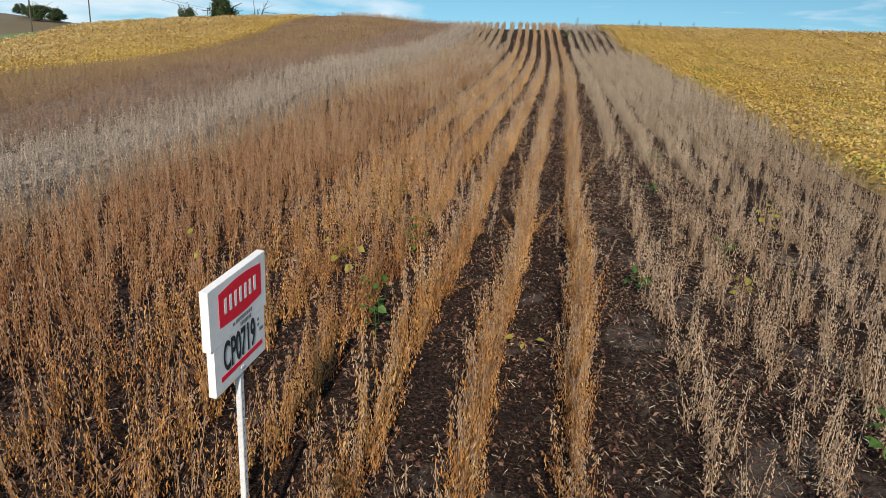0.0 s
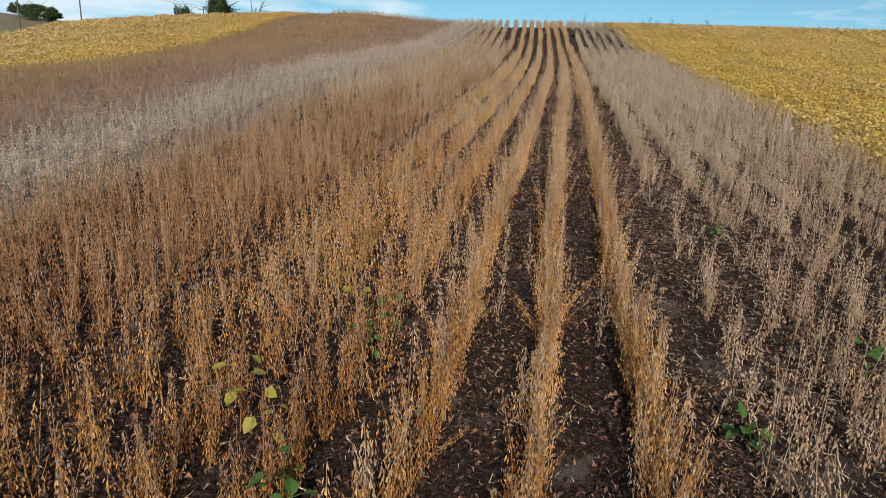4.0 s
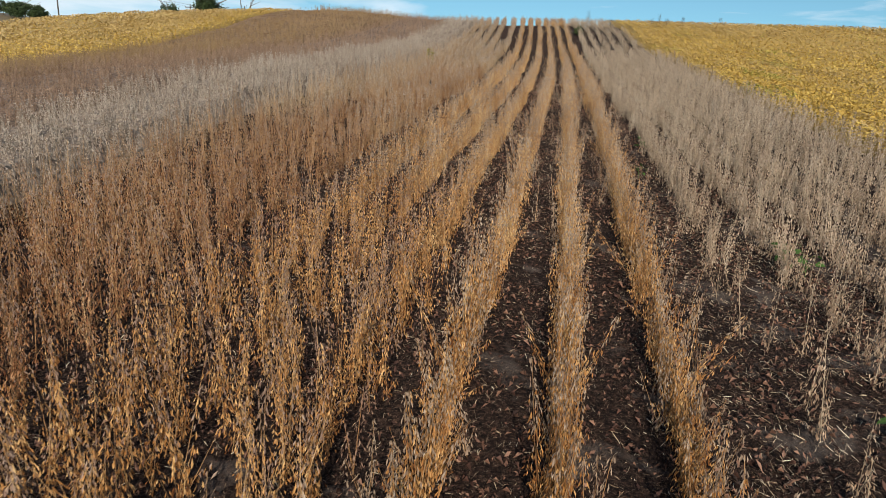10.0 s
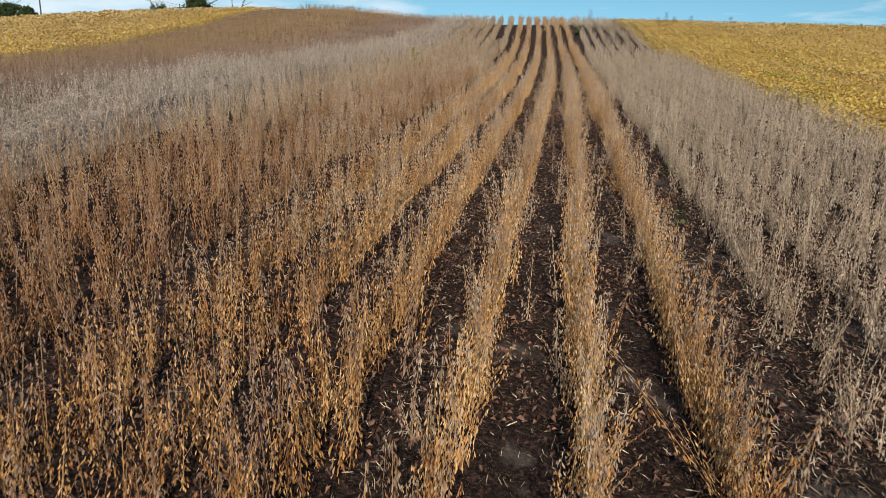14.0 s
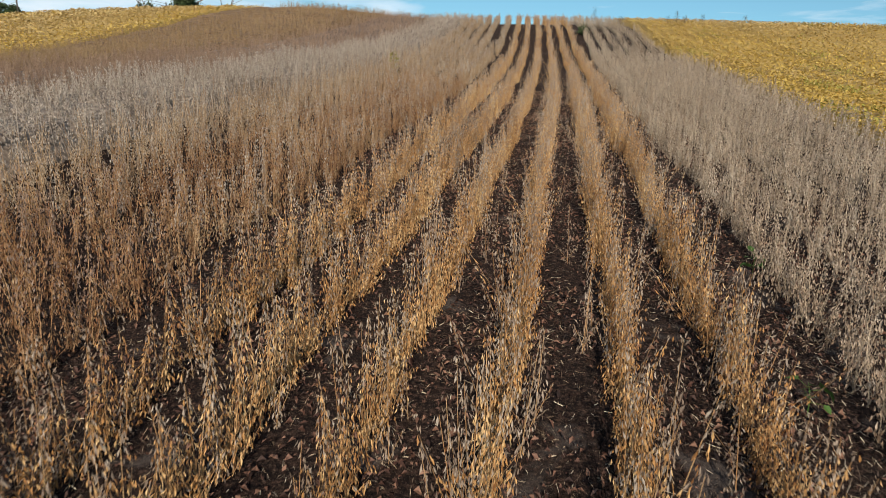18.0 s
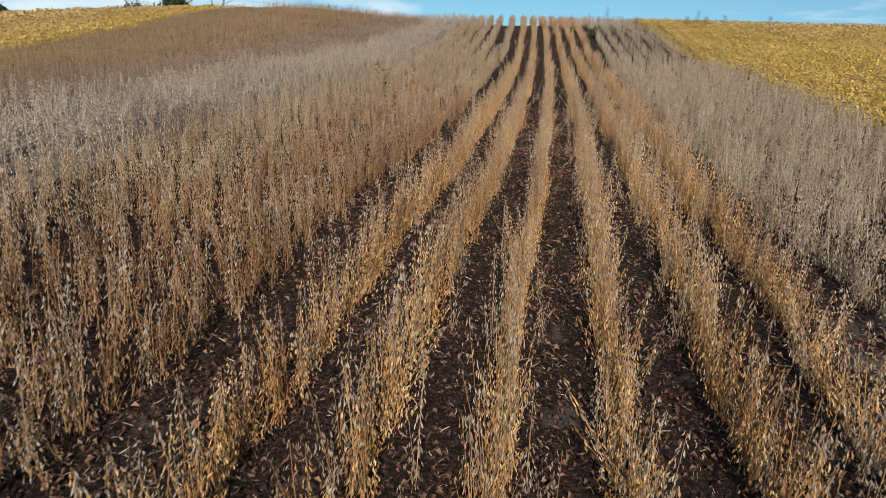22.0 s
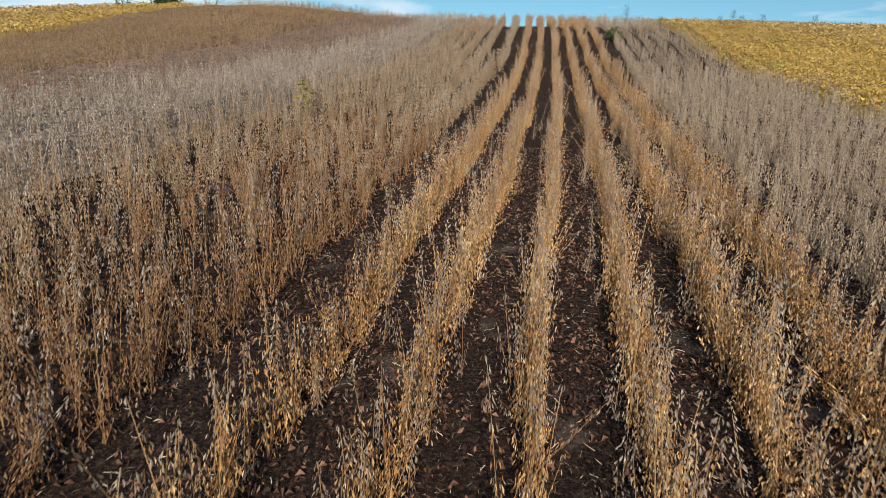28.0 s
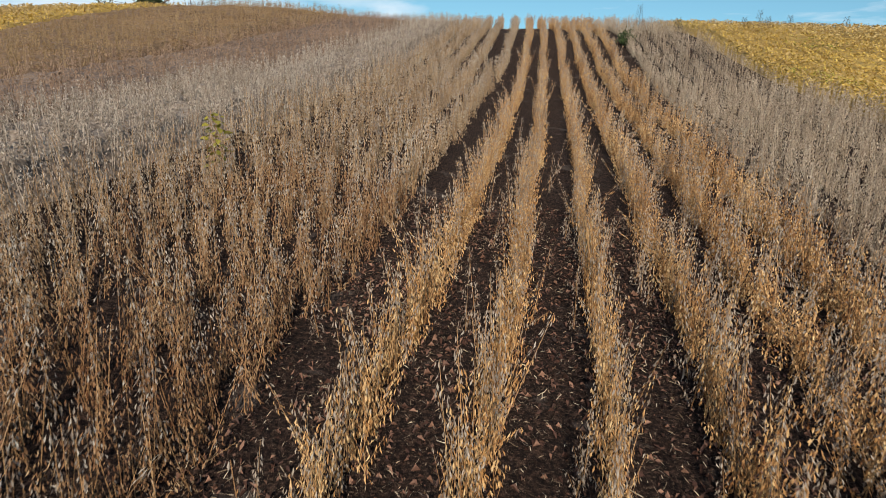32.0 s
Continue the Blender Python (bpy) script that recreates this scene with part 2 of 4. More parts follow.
def soil_material():
    """Dark crumbly soil with paler rain-crusted patches."""
    m = plain("soil", (0.06, 0.045, 0.035), 0.95)
    t = m.node_tree
    b = t.nodes["Principled BSDF"]
    b.inputs["Specular IOR Level"].default_value = 0.12
    geo = t.nodes.new("ShaderNodeNewGeometry")
    big = node(t, "ShaderNodeTexNoise", Scale=1.5, Detail=5.0, Roughness=0.6, Distortion=0.4)
    crumb = node(t, "ShaderNodeTexNoise", Scale=26.0, Detail=5.0, Roughness=0.7)
    small = node(t, "ShaderNodeTexNoise", Scale=90.0, Detail=4.0, Roughness=0.75)
    for n in (big, crumb, small):
        link(t, geo.outputs["Position"], n.inputs["Vector"])
    dark = t.nodes.new("ShaderNodeValToRGB")
    e = dark.color_ramp.elements
    e[0].position, e[0].color = 0.40, (0.006, 0.004, 0.004, 1)
    e[1].position, e[1].color = 0.68, (0.100, 0.060, 0.044, 1)
    e.new(0.53).color = (0.026, 0.015, 0.012, 1)
    crust = t.nodes.new("ShaderNodeValToRGB")
    e = crust.color_ramp.elements
    e[0].position, e[0].color = 0.36, (0.075, 0.060, 0.054, 1)
    e[1].position, e[1].color = 0.66, (0.165, 0.138, 0.124, 1)
    link(t, crumb.outputs["Fac"], dark.inputs["Fac"])
    link(t, small.outputs["Fac"], crust.inputs["Fac"])
    where = node(t, "ShaderNodeMapRange", From_Min=0.60, From_Max=0.68, To_Max=0.7)
    split = t.nodes.new("ShaderNodeSeparateXYZ")
    link(t, geo.outputs["Position"], split.inputs[0])
    track = node(t, "ShaderNodeMapRange", From_Min=0.55, From_Max=0.95, To_Max=0.07)
    link(t, split.outputs["X"], track.inputs["Value"])
    worn = t.nodes.new("ShaderNodeMath")
    worn.operation = "ADD"
    link(t, big.outputs["Fac"], worn.inputs[0])
    link(t, track.outputs["Result"], worn.inputs[1])
    link(t, worn.outputs[0], where.inputs["Value"])
    mix = t.nodes.new("ShaderNodeMix")
    mix.data_type = "RGBA"
    link(t, where.outputs["Result"], mix.inputs["Factor"])
    link(t, dark.outputs["Color"], mix.inputs["A"])
    link(t, crust.outputs["Color"], mix.inputs["B"])
    # rotted splinters and chaff, too fine to lie as pieces
    lie = t.nodes.new("ShaderNodeMapping")
    lie.inputs["Scale"].default_value = (38.0, 95.0, 60.0)
    lie.inputs["Rotation"].default_value = (0, 0, 0.35)
    chips = node(t, "ShaderNodeTexNoise", Scale=1.0, Detail=3.0, Roughness=0.6, Distortion=1.2)
    link(t, geo.outputs["Position"], lie.inputs["Vector"])
    link(t, lie.outputs["Vector"], chips.inputs["Vector"])
    fleck = node(t, "ShaderNodeMapRange", From_Min=0.57, From_Max=0.70, To_Max=0.6)
    link(t, chips.outputs["Fac"], fleck.inputs["Value"])
    strewn = t.nodes.new("ShaderNodeMix")
    strewn.data_type = "RGBA"
    strewn.inputs["B"].default_value = (0.27, 0.19, 0.135, 1)
    link(t, fleck.outputs["Result"], strewn.inputs["Factor"])
    link(t, mix.outputs["Result"], strewn.inputs["A"])
    link(t, strewn.outputs["Result"], b.inputs["Base Color"])
    high = t.nodes.new("ShaderNodeMath")
    high.operation = "ADD"
    link(t, small.outputs["Fac"], high.inputs[0])
    link(t, crumb.outputs["Fac"], high.inputs[1])
    bp = node(t, "ShaderNodeBump", Strength=0.9, Distance=0.03)
    link(t, high.outputs[0], bp.inputs["Height"])
    link(t, bp.outputs["Normal"], b.inputs["Normal"])
    return m


M_SOIL = soil_material()
M_FARFIELD = varied("far_stubble", (0.09, 0.068, 0.036), (0.14, 0.108, 0.060), (0.20, 0.160, 0.090), island=False, scale=0.05, fine=1.5)
M_GRASS = varied("verge_grass", (0.05, 0.10, 0.02), (0.10, 0.17, 0.04), (0.16, 0.22, 0.07), island=False, scale=0.3, fine=6.0)

# ---- the lie of the land
rng = np.random.default_rng(7)


def ramp01(a, b, v):
    s = np.clip((v - a) / (b - a), 0, 1)
    return s * s * (3 - 2 * s)


HILL_Y = (0, 38, 50, 57, 61, 66, 70, 74, 78, 84, 95, 120, 160, 240, 400, 4000)
HILL_Z = (0, 0, 0.15, 0.36, 0.66, 1.32, 1.88, 2.20, 2.28, 2.05, 1.1, -3.2, -8.5, -15.0, -24.0, -213.0)


def land(x, y):
    """Height of the soil over the sloping plane."""
    x, y = np.asarray(x, float), np.asarray(y, float)
    h = np.interp(y, HILL_Y, HILL_Z)
    k = np.interp(y + 1.5, HILL_Y, HILL_Z) + np.interp(y - 1.5, HILL_Y, HILL_Z)
    h = (h + k) / 3
    near = 1 - ramp01(110, 180, y)
    left = 0.045 * np.minimum(x, 0) * near
    d = np.clip(-30 - x, 0, 45)
    left -= (0.02 * d + 0.0012 * d * d) * near
    left -= 0.016 * np.clip(-x, 0, 30) * ramp01(60, 74, y) * near
    right = 0.036 * np.clip(x, 0, 70) * ramp01(25, 65, y) * near
    swell = 0.6 * ramp01(14, 30, y) * (1 - 0.9 * ramp01(58, 72, y)) * ramp01(3, 10, -x) * near
    shoulder = 0.95 * ramp01(36, 60, y) * ramp01(12, 24, -x) * near
    shoulder -= 0.6 * ramp01(14, 30, y) * (1 - 0.9 * ramp01(58, 72, y)) * ramp01(15, 24, -x) * near
    knoll = 12.5 * np.exp(-((x + 168) / 55) ** 2 - ((y - 194) / 58) ** 2)
    far_tilt = np.tan(radians(2.0)) * x * ramp01(110, 180, y)
    roll = 0.02 * np.sin(x * 1.9 + y * 0.7) + 0.015 * np.sin(y * 2.3 - x * 0.6)
    return h + left + right + swell + shoulder + far_tilt + knoll + roll * near


def bend(x, y):
    """Rows swing aside and close up a little as they climb the hill."""
    s = np.clip((np.asarray(y, float) - 30) / 44, 0, 1.6) ** 2
    return x * (1 - 0.07 * np.minimum(s, 1)) - 1.6 * s


A3 = np.array(SLOPE.to_3x3())


def on_land(x, y, up=0.0):
    """World places of points of the field plan."""
    x, y = np.broadcast_arrays(np.asarray(x, float), np.asarray(y, float))
    p = np.stack([x, y, land(x, y)], -1) @ A3.T
    p[..., 2] += up
    return p


def mesh_from(name, verts, tris, mats, mat_ids=None):
    me = bpy.data.meshes.new(name)
    verts = np.ascontiguousarray(verts, np.float32)
    tris = np.ascontiguousarray(tris, np.int32)
    n = tris.shape[1]
    me.vertices.add(len(verts))
    me.vertices.foreach_set("co", verts.ravel())
    me.loops.add(tris.size)
    me.loops.foreach_set("vertex_index", tris.ravel())
    me.polygons.add(len(tris))
    me.polygons.foreach_set("loop_start", np.arange(0, tris.size, n, dtype=np.int32))
    me.polygons.foreach_set("use_smooth", np.zeros(len(tris), bool))
    for m in mats:
        me.materials.append(m)
    if mat_ids is not None:
        me.polygons.foreach_set("material_index", np.ascontiguousarray(mat_ids, np.int32))
    me.update()
    me.validate()
    return me


def part(name, bm, material, parent, label=""):
    me = bpy.data.meshes.new(name)
    bm.to_mesh(me)
    bm.free()
    me.materials.append(material)
    ob = new(name, me)
    ob.parent = parent
    if label:
        tagged(ob, label)
    return ob


def mesh_part(name, me, parent, label=""):
    ob = new(name, me)
    ob.parent = parent
    if label:
        tagged(ob, label)
    return ob


def spaced(a, b, step):
    return np.arange(a, b, step)


def build_ground():
    xs = np.concatenate([[-3000, -1500, -800, -450, -300, -220, -170, -140], spaced(-120, -30, 2.5), spaced(-30, -9, 1.5), spaced(-9, 6, 0.2),
                         spaced(6, 30, 1.5), spaced(30, 100, 6), [110, 150, 220, 350, 600, 1200, 3000]])
    ys = np.concatenate([[-3000, -1000, -300, -100, -40, -20, -10, -5], spaced(-2, 46, 0.2), spaced(46, 110, 1.5), spaced(110, 300, 8), [320, 400, 550, 800, 1300, 2000, 3500]])
    gx, gy = np.meshgrid(xs, ys)
    p = np.stack([gx, gy, land(gx, gy)], -1)
    near = (gx > -9) & (gx < 6) & (gy > -2) & (gy < 46)
    p[..., 2] += near * rng.normal(0, 0.012, gx.shape)
    p = (p @ A3.T).reshape(-1, 3)
    w, h = len(xs), len(ys)
    i = (np.arange(h - 1)[:, None] * w + np.arange(w - 1)[None]).ravel()
    quads = np.stack([i, i + 1, i + 1 + w, i + w], 1)
    cx, cy = gx[:-1, :-1].ravel(), gy[:-1, :-1].ravel()
    ids = np.where((cy > 115) | (cy < -30) | (abs(cx) > 100), 1, 0)
    ids = np.where((cx < -(45 + 0.42 * (cy - 53))) & (cy > 30) & (cy < 118) & (cx > -170), 2, ids)
    me = mesh_from("ground", p, quads, [M_SOIL, M_FARFIELD, M_GRASS], ids)
    me.polygons.foreach_set("use_smooth", np.ones(len(quads), bool))
    tagged(new("ground", me), "dark brown tilled soil rising to a low hill crest", "ground", kind="structure")


build_ground()


# ---- dry soybean plants
def tube(a, b, ra, rb, n=3):
    """Verts and triangles of an open tapered twig."""
    a, b = np.asarray(a, float), np.asarray(b, float)
    d = (b - a) / np.linalg.norm(b - a)
    u = np.cross(d, (0.3, 1, 0.2))
    u /= np.linalg.norm(u)
    v = np.cross(d, u)
    ang = np.arange(n) * 2 * np.pi / n
    ring = np.cos(ang)[:, None] * u + np.sin(ang)[:, None] * v
    verts = np.concatenate([a + ring * ra, b + ring * rb])
    t = []
    for k in range(n):
        m = (k + 1) % n
        t += [(k, m, n + m), (k, n + m, n + k)]
    return verts, np.array(t)


r_any = np.random.default_rng(3)


def pod(at, down, length, width, n=3):
    """A slim pod: pointed at both ends, widest past the middle; n = 2 gives a plain four-faced sliver, n = 1 one keel for far plants."""
    d = down / np.linalg.norm(down)
    u = np.cross(d, (0.2, 0.3, 1.0))
    u /= np.linalg.norm(u)
    v = np.cross(d, u)
    if n == 2:
        a = r_any.uniform(0, 3.14)
        w = (math.cos(a) * u + math.sin(a) * v) * width * 0.5
        k = (math.cos(a) * v - math.sin(a) * u) * width * 0.5
        return np.array([at, at + d * length * 0.5 + w, at + d * length * 0.5 - w + k * 0.3, at + d * length + k * 0.3]), np.array([(0, 1, 2), (0, 3, 1), (0, 2, 3), (1, 3, 2)])
    if n == 1:
        a = r_any.uniform(0, 6.28)
        w = (math.cos(a) * u + math.sin(a) * v) * width * 0.5
        k = (math.cos(a) * v - math.sin(a) * u) * width * 0.4
        return np.array([at, at + d * length * 0.55 + w + k, at + d * length, at + d * length * 0.55 - w + k]), np.array([(0, 1, 2), (0, 2, 3)])
    ang = np.arange(n) * 2 * np.pi / n + 0.4
    ring = at + d * length * 0.55 + (np.cos(ang)[:, None] * u + np.sin(ang)[:, None] * v * 0.7) * width * 0.5
    verts = np.concatenate([[at], ring, [at + d * length]])
    t = []
    for k in range(n):
        m = (k + 1) % n
        t += [(0, 1 + k, 1 + m), (n + 1, 1 + m, 1 + k)]
    return verts, np.array(t)


class Bag:
    """Gathers pieces of one mesh with their material numbers."""

    def __init__(self):
        self.v, self.t, self.m, self.n = [], [], [], 0

    def add(self, piece, mat):
        v, t = piece
        self.v.append(v)
        self.t.append(t + self.n)
        self.m.append(np.full(len(t), mat))
        self.n += len(v)

    def arrays(self):
        return np.concatenate(self.v), np.concatenate(self.t), np.concatenate(self.m)


def plant_pieces(r, level):
    """One unit-size plant (about 0.78 m tall): bags of stem, branches and pods. A slim spire of hanging pods that widens towards
    its branched foot. Material 0 pods, 1 weathered pods, 2 stems."""
    stem, branches, pods = Bag(), [], Bag()
    tall = 0.78 * r.uniform(0.84, 1.12)
    lean = r.normal(0, 0.05, 2)

    def axis(base, top, r0, r1, nodes, first, bag, per, segs, reach):
        base, top = np.asarray(base, float), np.asarray(top, float)
        bow = r.normal(0, 0.02, 3)
        at = lambda s: base + (top - base) * s + bow * math.sin(math.pi * s)
        for k in range(segs):
            bag.add(tube(at(k / segs), at((k + 1) / segs), (r0 + (r1 - r0) * k / segs) * (1 + 0.15 * min(level, 3)), (r0 + (r1 - r0) * (k + 1) / segs) * (1 + 0.15 * min(level, 3))), 2)
        for s in np.linspace(first, 1.0, nodes):
            p = at(s + r.uniform(-0.02, 0.02))
            turn = r.uniform(0, 6.28)
            for q in range(per + (1 if level < 2 and s < 0.6 and r.random() < 0.5 else 0)):
                a = turn + q * 6.28 / per + r.normal(0, 0.5)
                out = np.array((math.cos(a), math.sin(a), 0))
                down = out * r.uniform(0.08, 0.50) + np.array((0, 0, -1.0 if r.random() < 0.96 else 0.5))
                size = r.uniform(0.7, 1.2) * (0.80 + 0.25 * (1 - s))
                hang = p + out * (0.004 + reach * (1 - 0.75 * s) * r.random())
                hang[2] = max(hang[2], 0.02)
                grey = 1 if r.random() < ramp01(0.45, 0.95, hang[2] / 0.78) * 0.8 + 0.04 else 0
                pods.add(pod(hang, down, POD_L[level] * size, POD_W[level] * size, 1), grey)

    axis((0, 0, -0.03), (lean[0] * tall, lean[1] * tall, tall), 0.0030, 0.0013, NODES[level], FIRST_NODE[level], stem, PER[level], 2 if level == 0 else 1, 0.048)
    for k in range(BRANCH[level]):
        a = r.uniform(0, 6.28)
        z0 = r.uniform(0.01, 0.08)
        out = r.uniform(0.06, 0.14)
        bag = Bag()
        axis((0, 0, z0), (math.cos(a) * out, math.sin(a) * out * 1.2, z0 + r.uniform(0.14, 0.44)), 0.0021, 0.0010, BNODES[level], 0.25, bag, 2, 1, 0.025)
        branches.append(bag)
    return stem, branches, pods


POD_L = (0.046, 0.048, 0.058, 0.085, 0.050)
POD_W = (0.0124, 0.0138, 0.0200, 0.032, 0.021)
NODES = (19, 16, 13, 9, 8)
PER = (4, 3, 3, 2, 2)
BRANCH = (3, 2, 1, 0, 0)
BNODES = (6, 5, 4, 0, 0)
FIRST_NODE = (0.05, 0.05, 0.05, 0.08, 0.48)   # plants of closed stands bear pods on the upper half that shows
FORMS = []
for lev in range(5):
    r = np.random.default_rng(40 + lev)
    forms = []
    for _ in range(10):
        stem, branches, pods = plant_pieces(r, lev)
        whole = Bag()
        for bag in (stem, *branches, pods):
            v, t, m = bag.arrays()
            whole.v.append(v), whole.t.append(t + whole.n), whole.m.append(m)
            whole.n += len(v)
        forms.append((whole.arrays(), stem, branches, pods))
    FORMS.append(forms)


def place_forms(level, xs, ys, size, spin, wide=1.0):
    """Verts, triangles and material numbers for plants of one level at plan places xs, ys."""
    base = on_land(xs, ys)
    pick = rng.integers(0, len(FORMS[level]), len(xs))
    spill = np.where(rng.random(len(xs)) < 0.06, 0.34, 0.10)
    leanx, leany = rng.normal(0, 1, len(xs)) * spill, rng.normal(0, 1, len(xs)) * spill
    vs, ts, ms, n = [], [], [], 0
    for k, (whole, *_rest) in enumerate(FORMS[level]):
        sel = np.flatnonzero(pick == k)
        if not len(sel):
            continue
        v, t, m = whole
        c, s = np.cos(spin[sel])[:, None], np.sin(spin[sel])[:, None]
        z = v[None, :, 2] * size[sel][:, None]
        x = (v[None, :, 0] * c - v[None, :, 1] * s) * wide + leanx[sel][:, None] * z
        y = (v[None, :, 0] * s + v[None, :, 1] * c) * wide + leany[sel][:, None] * z
        p = np.stack([x, y, z], -1) + base[sel][:, None, :]
        vs.append(p.reshape(-1, 3))
        ts.append((t[None] + (np.arange(len(sel)) * len(v))[:, None, None] + n).reshape(-1, 3))
        ms.append(np.tile(m, len(sel)))
        n += len(sel) * len(v)
    return vs, ts, ms


def stuff(name, chunks, mats, label, category, group=""):
    """Joins chunks of (verts, tris, ids) lists into one object."""
    vs, ts, ms, n = [], [], [], 0
    for cv, ct, cm in chunks:
        k = 0
        for v, t, m in zip(cv, ct, cm):
            ts.append(t + n)
            vs.append(v)
            ms.append(m)
            k += len(v)
        n += k
    me = mesh_from(name, np.concatenate(vs), np.concatenate(ts), mats, np.concatenate(ms))
    return tagged(new(name, me), label, category, group, "stuff")


def row_places(x, y0, y1, step, jitter=0.035, thin=None):
    n = int((y1 - y0) / step)
    ys = y0 + (np.arange(n) + rng.uniform(-0.45, 0.45, n)) * step
    keep = np.ones(n, bool)
    gap = np.sin(ys * 1.7 + x * 9.1) + np.sin(ys * 0.61 + x * 4.3) + rng.normal(0, 0.4, n)
    keep &= gap > -2.0
    if thin is not None:
        keep &= rng.random(n) < thin(ys)
    ys = ys[keep]
    xs = bend(x, ys) + rng.normal(0, jitter, len(ys)) + 0.03 * np.sin(ys * 0.9 + x)
    return xs, ys


def grow(level, x, y0, y1, step, tall, jitter=0.035, thin=None, wide=1.0, top=1, low=0, edge=0.0, vary=(0.72, 1.18)):
    xs, ys = row_places(x, y0, y1, step, jitter, thin)
    if len(xs) == 0:
        return [], [], []
    wave = 1 + 0.08 * np.sin(ys * 0.8 + x * 3) + 0.05 * np.sin(ys * 2.9 + x)
    size = tall / 0.72 * wave * rng.uniform(*vary, len(xs))
    stray = rng.random(len(xs)) < edge
    vs, ts, ms = place_forms(level, xs[~stray], ys[~stray], size[~stray], rng.uniform(0, 6.28, int((~stray).sum())), wide)
    if stray.any():
        # plants in the top tone throughout, a little out of line, more towards -x
        off = rng.normal(-0.05, 0.13, len(xs))
        n = sum(len(v) for v in vs)
        vs2, ts2, ms2 = place_forms(level, (xs + off)[stray], ys[stray], size[stray] * 0.92, rng.uniform(0, 6.28, int(stray.sum())), wide)
        vs, ts, ms = vs + vs2, ts + [t + n for t in ts2], ms + [np.where(m == 0, 1, m) for m in ms2]
    out, k = [], 0
    for v, t in zip(vs, ts):
        out.append(t - k)
        k += len(v)
    # make every list entry start from zero again
    if top != 1:
        ms = [np.where(m == 1, top, np.where(m == 0, low, m)) for m in ms]
    return vs, out, ms


def chunks_of(parts):
    """Each form batch as a chunk of its own."""
    return [([v], [t], [m]) for vs, ts, ms in parts for v, t, m in zip(vs, ts, ms)]


ROW = 0.76
GOLD_X = [0.38 - ROW * k for k in range(6)]
LEFT_X = [-4.5 - ROW * k for k in range(5)]
PALE_X = [-8.3 - ROW * k for k in range(4)]
MAUVE_X = [-11.34 - ROW * k for k in range(6)]
RUSSET_X = [-15.9 - ROW * k for k in range(12)]
RIGHT_X = [1.40 + ROW * k for k in range(7)]


def sparse_right(k):
    """The grey rows stand thin and gappy beside the sign, leave a bare patch, and close up farther on."""
    before, bare, end0, end1, full = ((0.60, 0.25, 10, 16.0, 18.4), (0.62, 0.35, 12.5, 15.5, 17.5))[k] if k < 2 else (min(0.95, 0.55 + 0.12 * k), min(0.9, 0.3 + 0.12 * k), 12, 14, 16)

    def thin(ys):
        w = ys + 0.5 * np.sin(ys * 1.3 + k)
        share = before + (bare - before) * ramp01(end0, end0 + 1, w) + (1 - bare) * ramp01(end1, full, w)
        tufts = 0.5 + 0.5 * np.sin(ys * 5.1 + k * 2.3 + 1.4 * np.sin(ys * 1.9 + k))
        return np.where(share < 0.85, share * (0.5 + 1.0 * tufts), share)
    return thin


SINGLE = (4.2, 8.2)     # in this stretch of four rows the plants stand as things of their own
for k, x in enumerate(GOLD_X):
    loose = (0.045, 0.045, 0.045, 0.12, 0.20, 0.22)[k]
    tint = dict(top=1, low=0) if k < 3 else dict(top=4, low=0)
    step = 0.056 if k < 3 else 0.052
    near = 0 if k < 3 else 1
    if 1 <= k <= 4:
        parts = [grow(near, x, 1.0, SINGLE[0], step, 0.70, loose, edge=0.14, **tint), grow(near, x, SINGLE[1], 18, step, 0.70, loose, edge=0.14, **tint)]
    else:
        parts = [grow(near, x, 1.0, 18, step, 0.70, loose, edge=0.14, **tint)]
    # the outermost two rows stand broad and close up the hill
    full = ((0.105, 1.3, 0.046), (0.085, 1.25, 0.048), (0.05, 1.1, 0.052), (0.034, 0.9, 0.056), (0.046, 1.05, 0.054), (0.046, 1.05, 0.054))[k]
    parts += [grow(1, x, 18, 31, 0.054, 0.70, 0.034 if k == 3 else 0.046, wide=0.9 if k == 3 else 1.05, edge=0.17),
              grow(1, x, 31, 46, full[2], 0.70, full[0], wide=full[1], edge=0.12)]
    parts += [grow(2, x, 46, 58, 0.08, 0.68, 0.045, wide=1.1), grow(3, x, 58, 81, 0.08, 0.60, 0.05, wide=1.3)]
    stuff("soybean_row", chunks_of(parts), [M_GOLD, M_TANTOP, M_STEM, M_BROWN, M_BROWNTOP], "row of dry golden soybean plants hung with ripe pods", "crop row", "golden soybean rows")
for k, x in enumerate(LEFT_X):
    dull, warm = dict(top=3, low=4), dict(top=3, low=0)
    late = warm if k < 3 else dull
    parts = [grow(1, x, 2.0, 18, 0.047, 0.72, 0.26, wide=1.1, edge=0.05, **({} if k < 4 else dull)), grow(1, x, 18, 24, 0.058, 0.72, 0.13 if k == 0 else 0.25, wide=1.05, edge=0.1, **({} if k < 4 else dull)), grow(1, x, 24, 43, 0.055, 0.71, 0.12 if k == 0 else 0.25, wide=1.05, edge=0.1, **late),
             grow(2, x, 43, 58, 0.075, 0.72, 0.09, wide=1.2, **dull),
             grow(3, x + (0.22 if k == 0 else 0), 58, 81, 0.08, 0.60, 0.05, wide=1.5 if k == 0 else 1.25, **dull)]
    stuff("soybean_row", chunks_of(parts), [M_BROWN, M_BROWNTOP, M_STEM, M_GREYTOP, M_DUN], "dense row of tall brown ripe soybean plants", "crop row", "brown soybean rows")
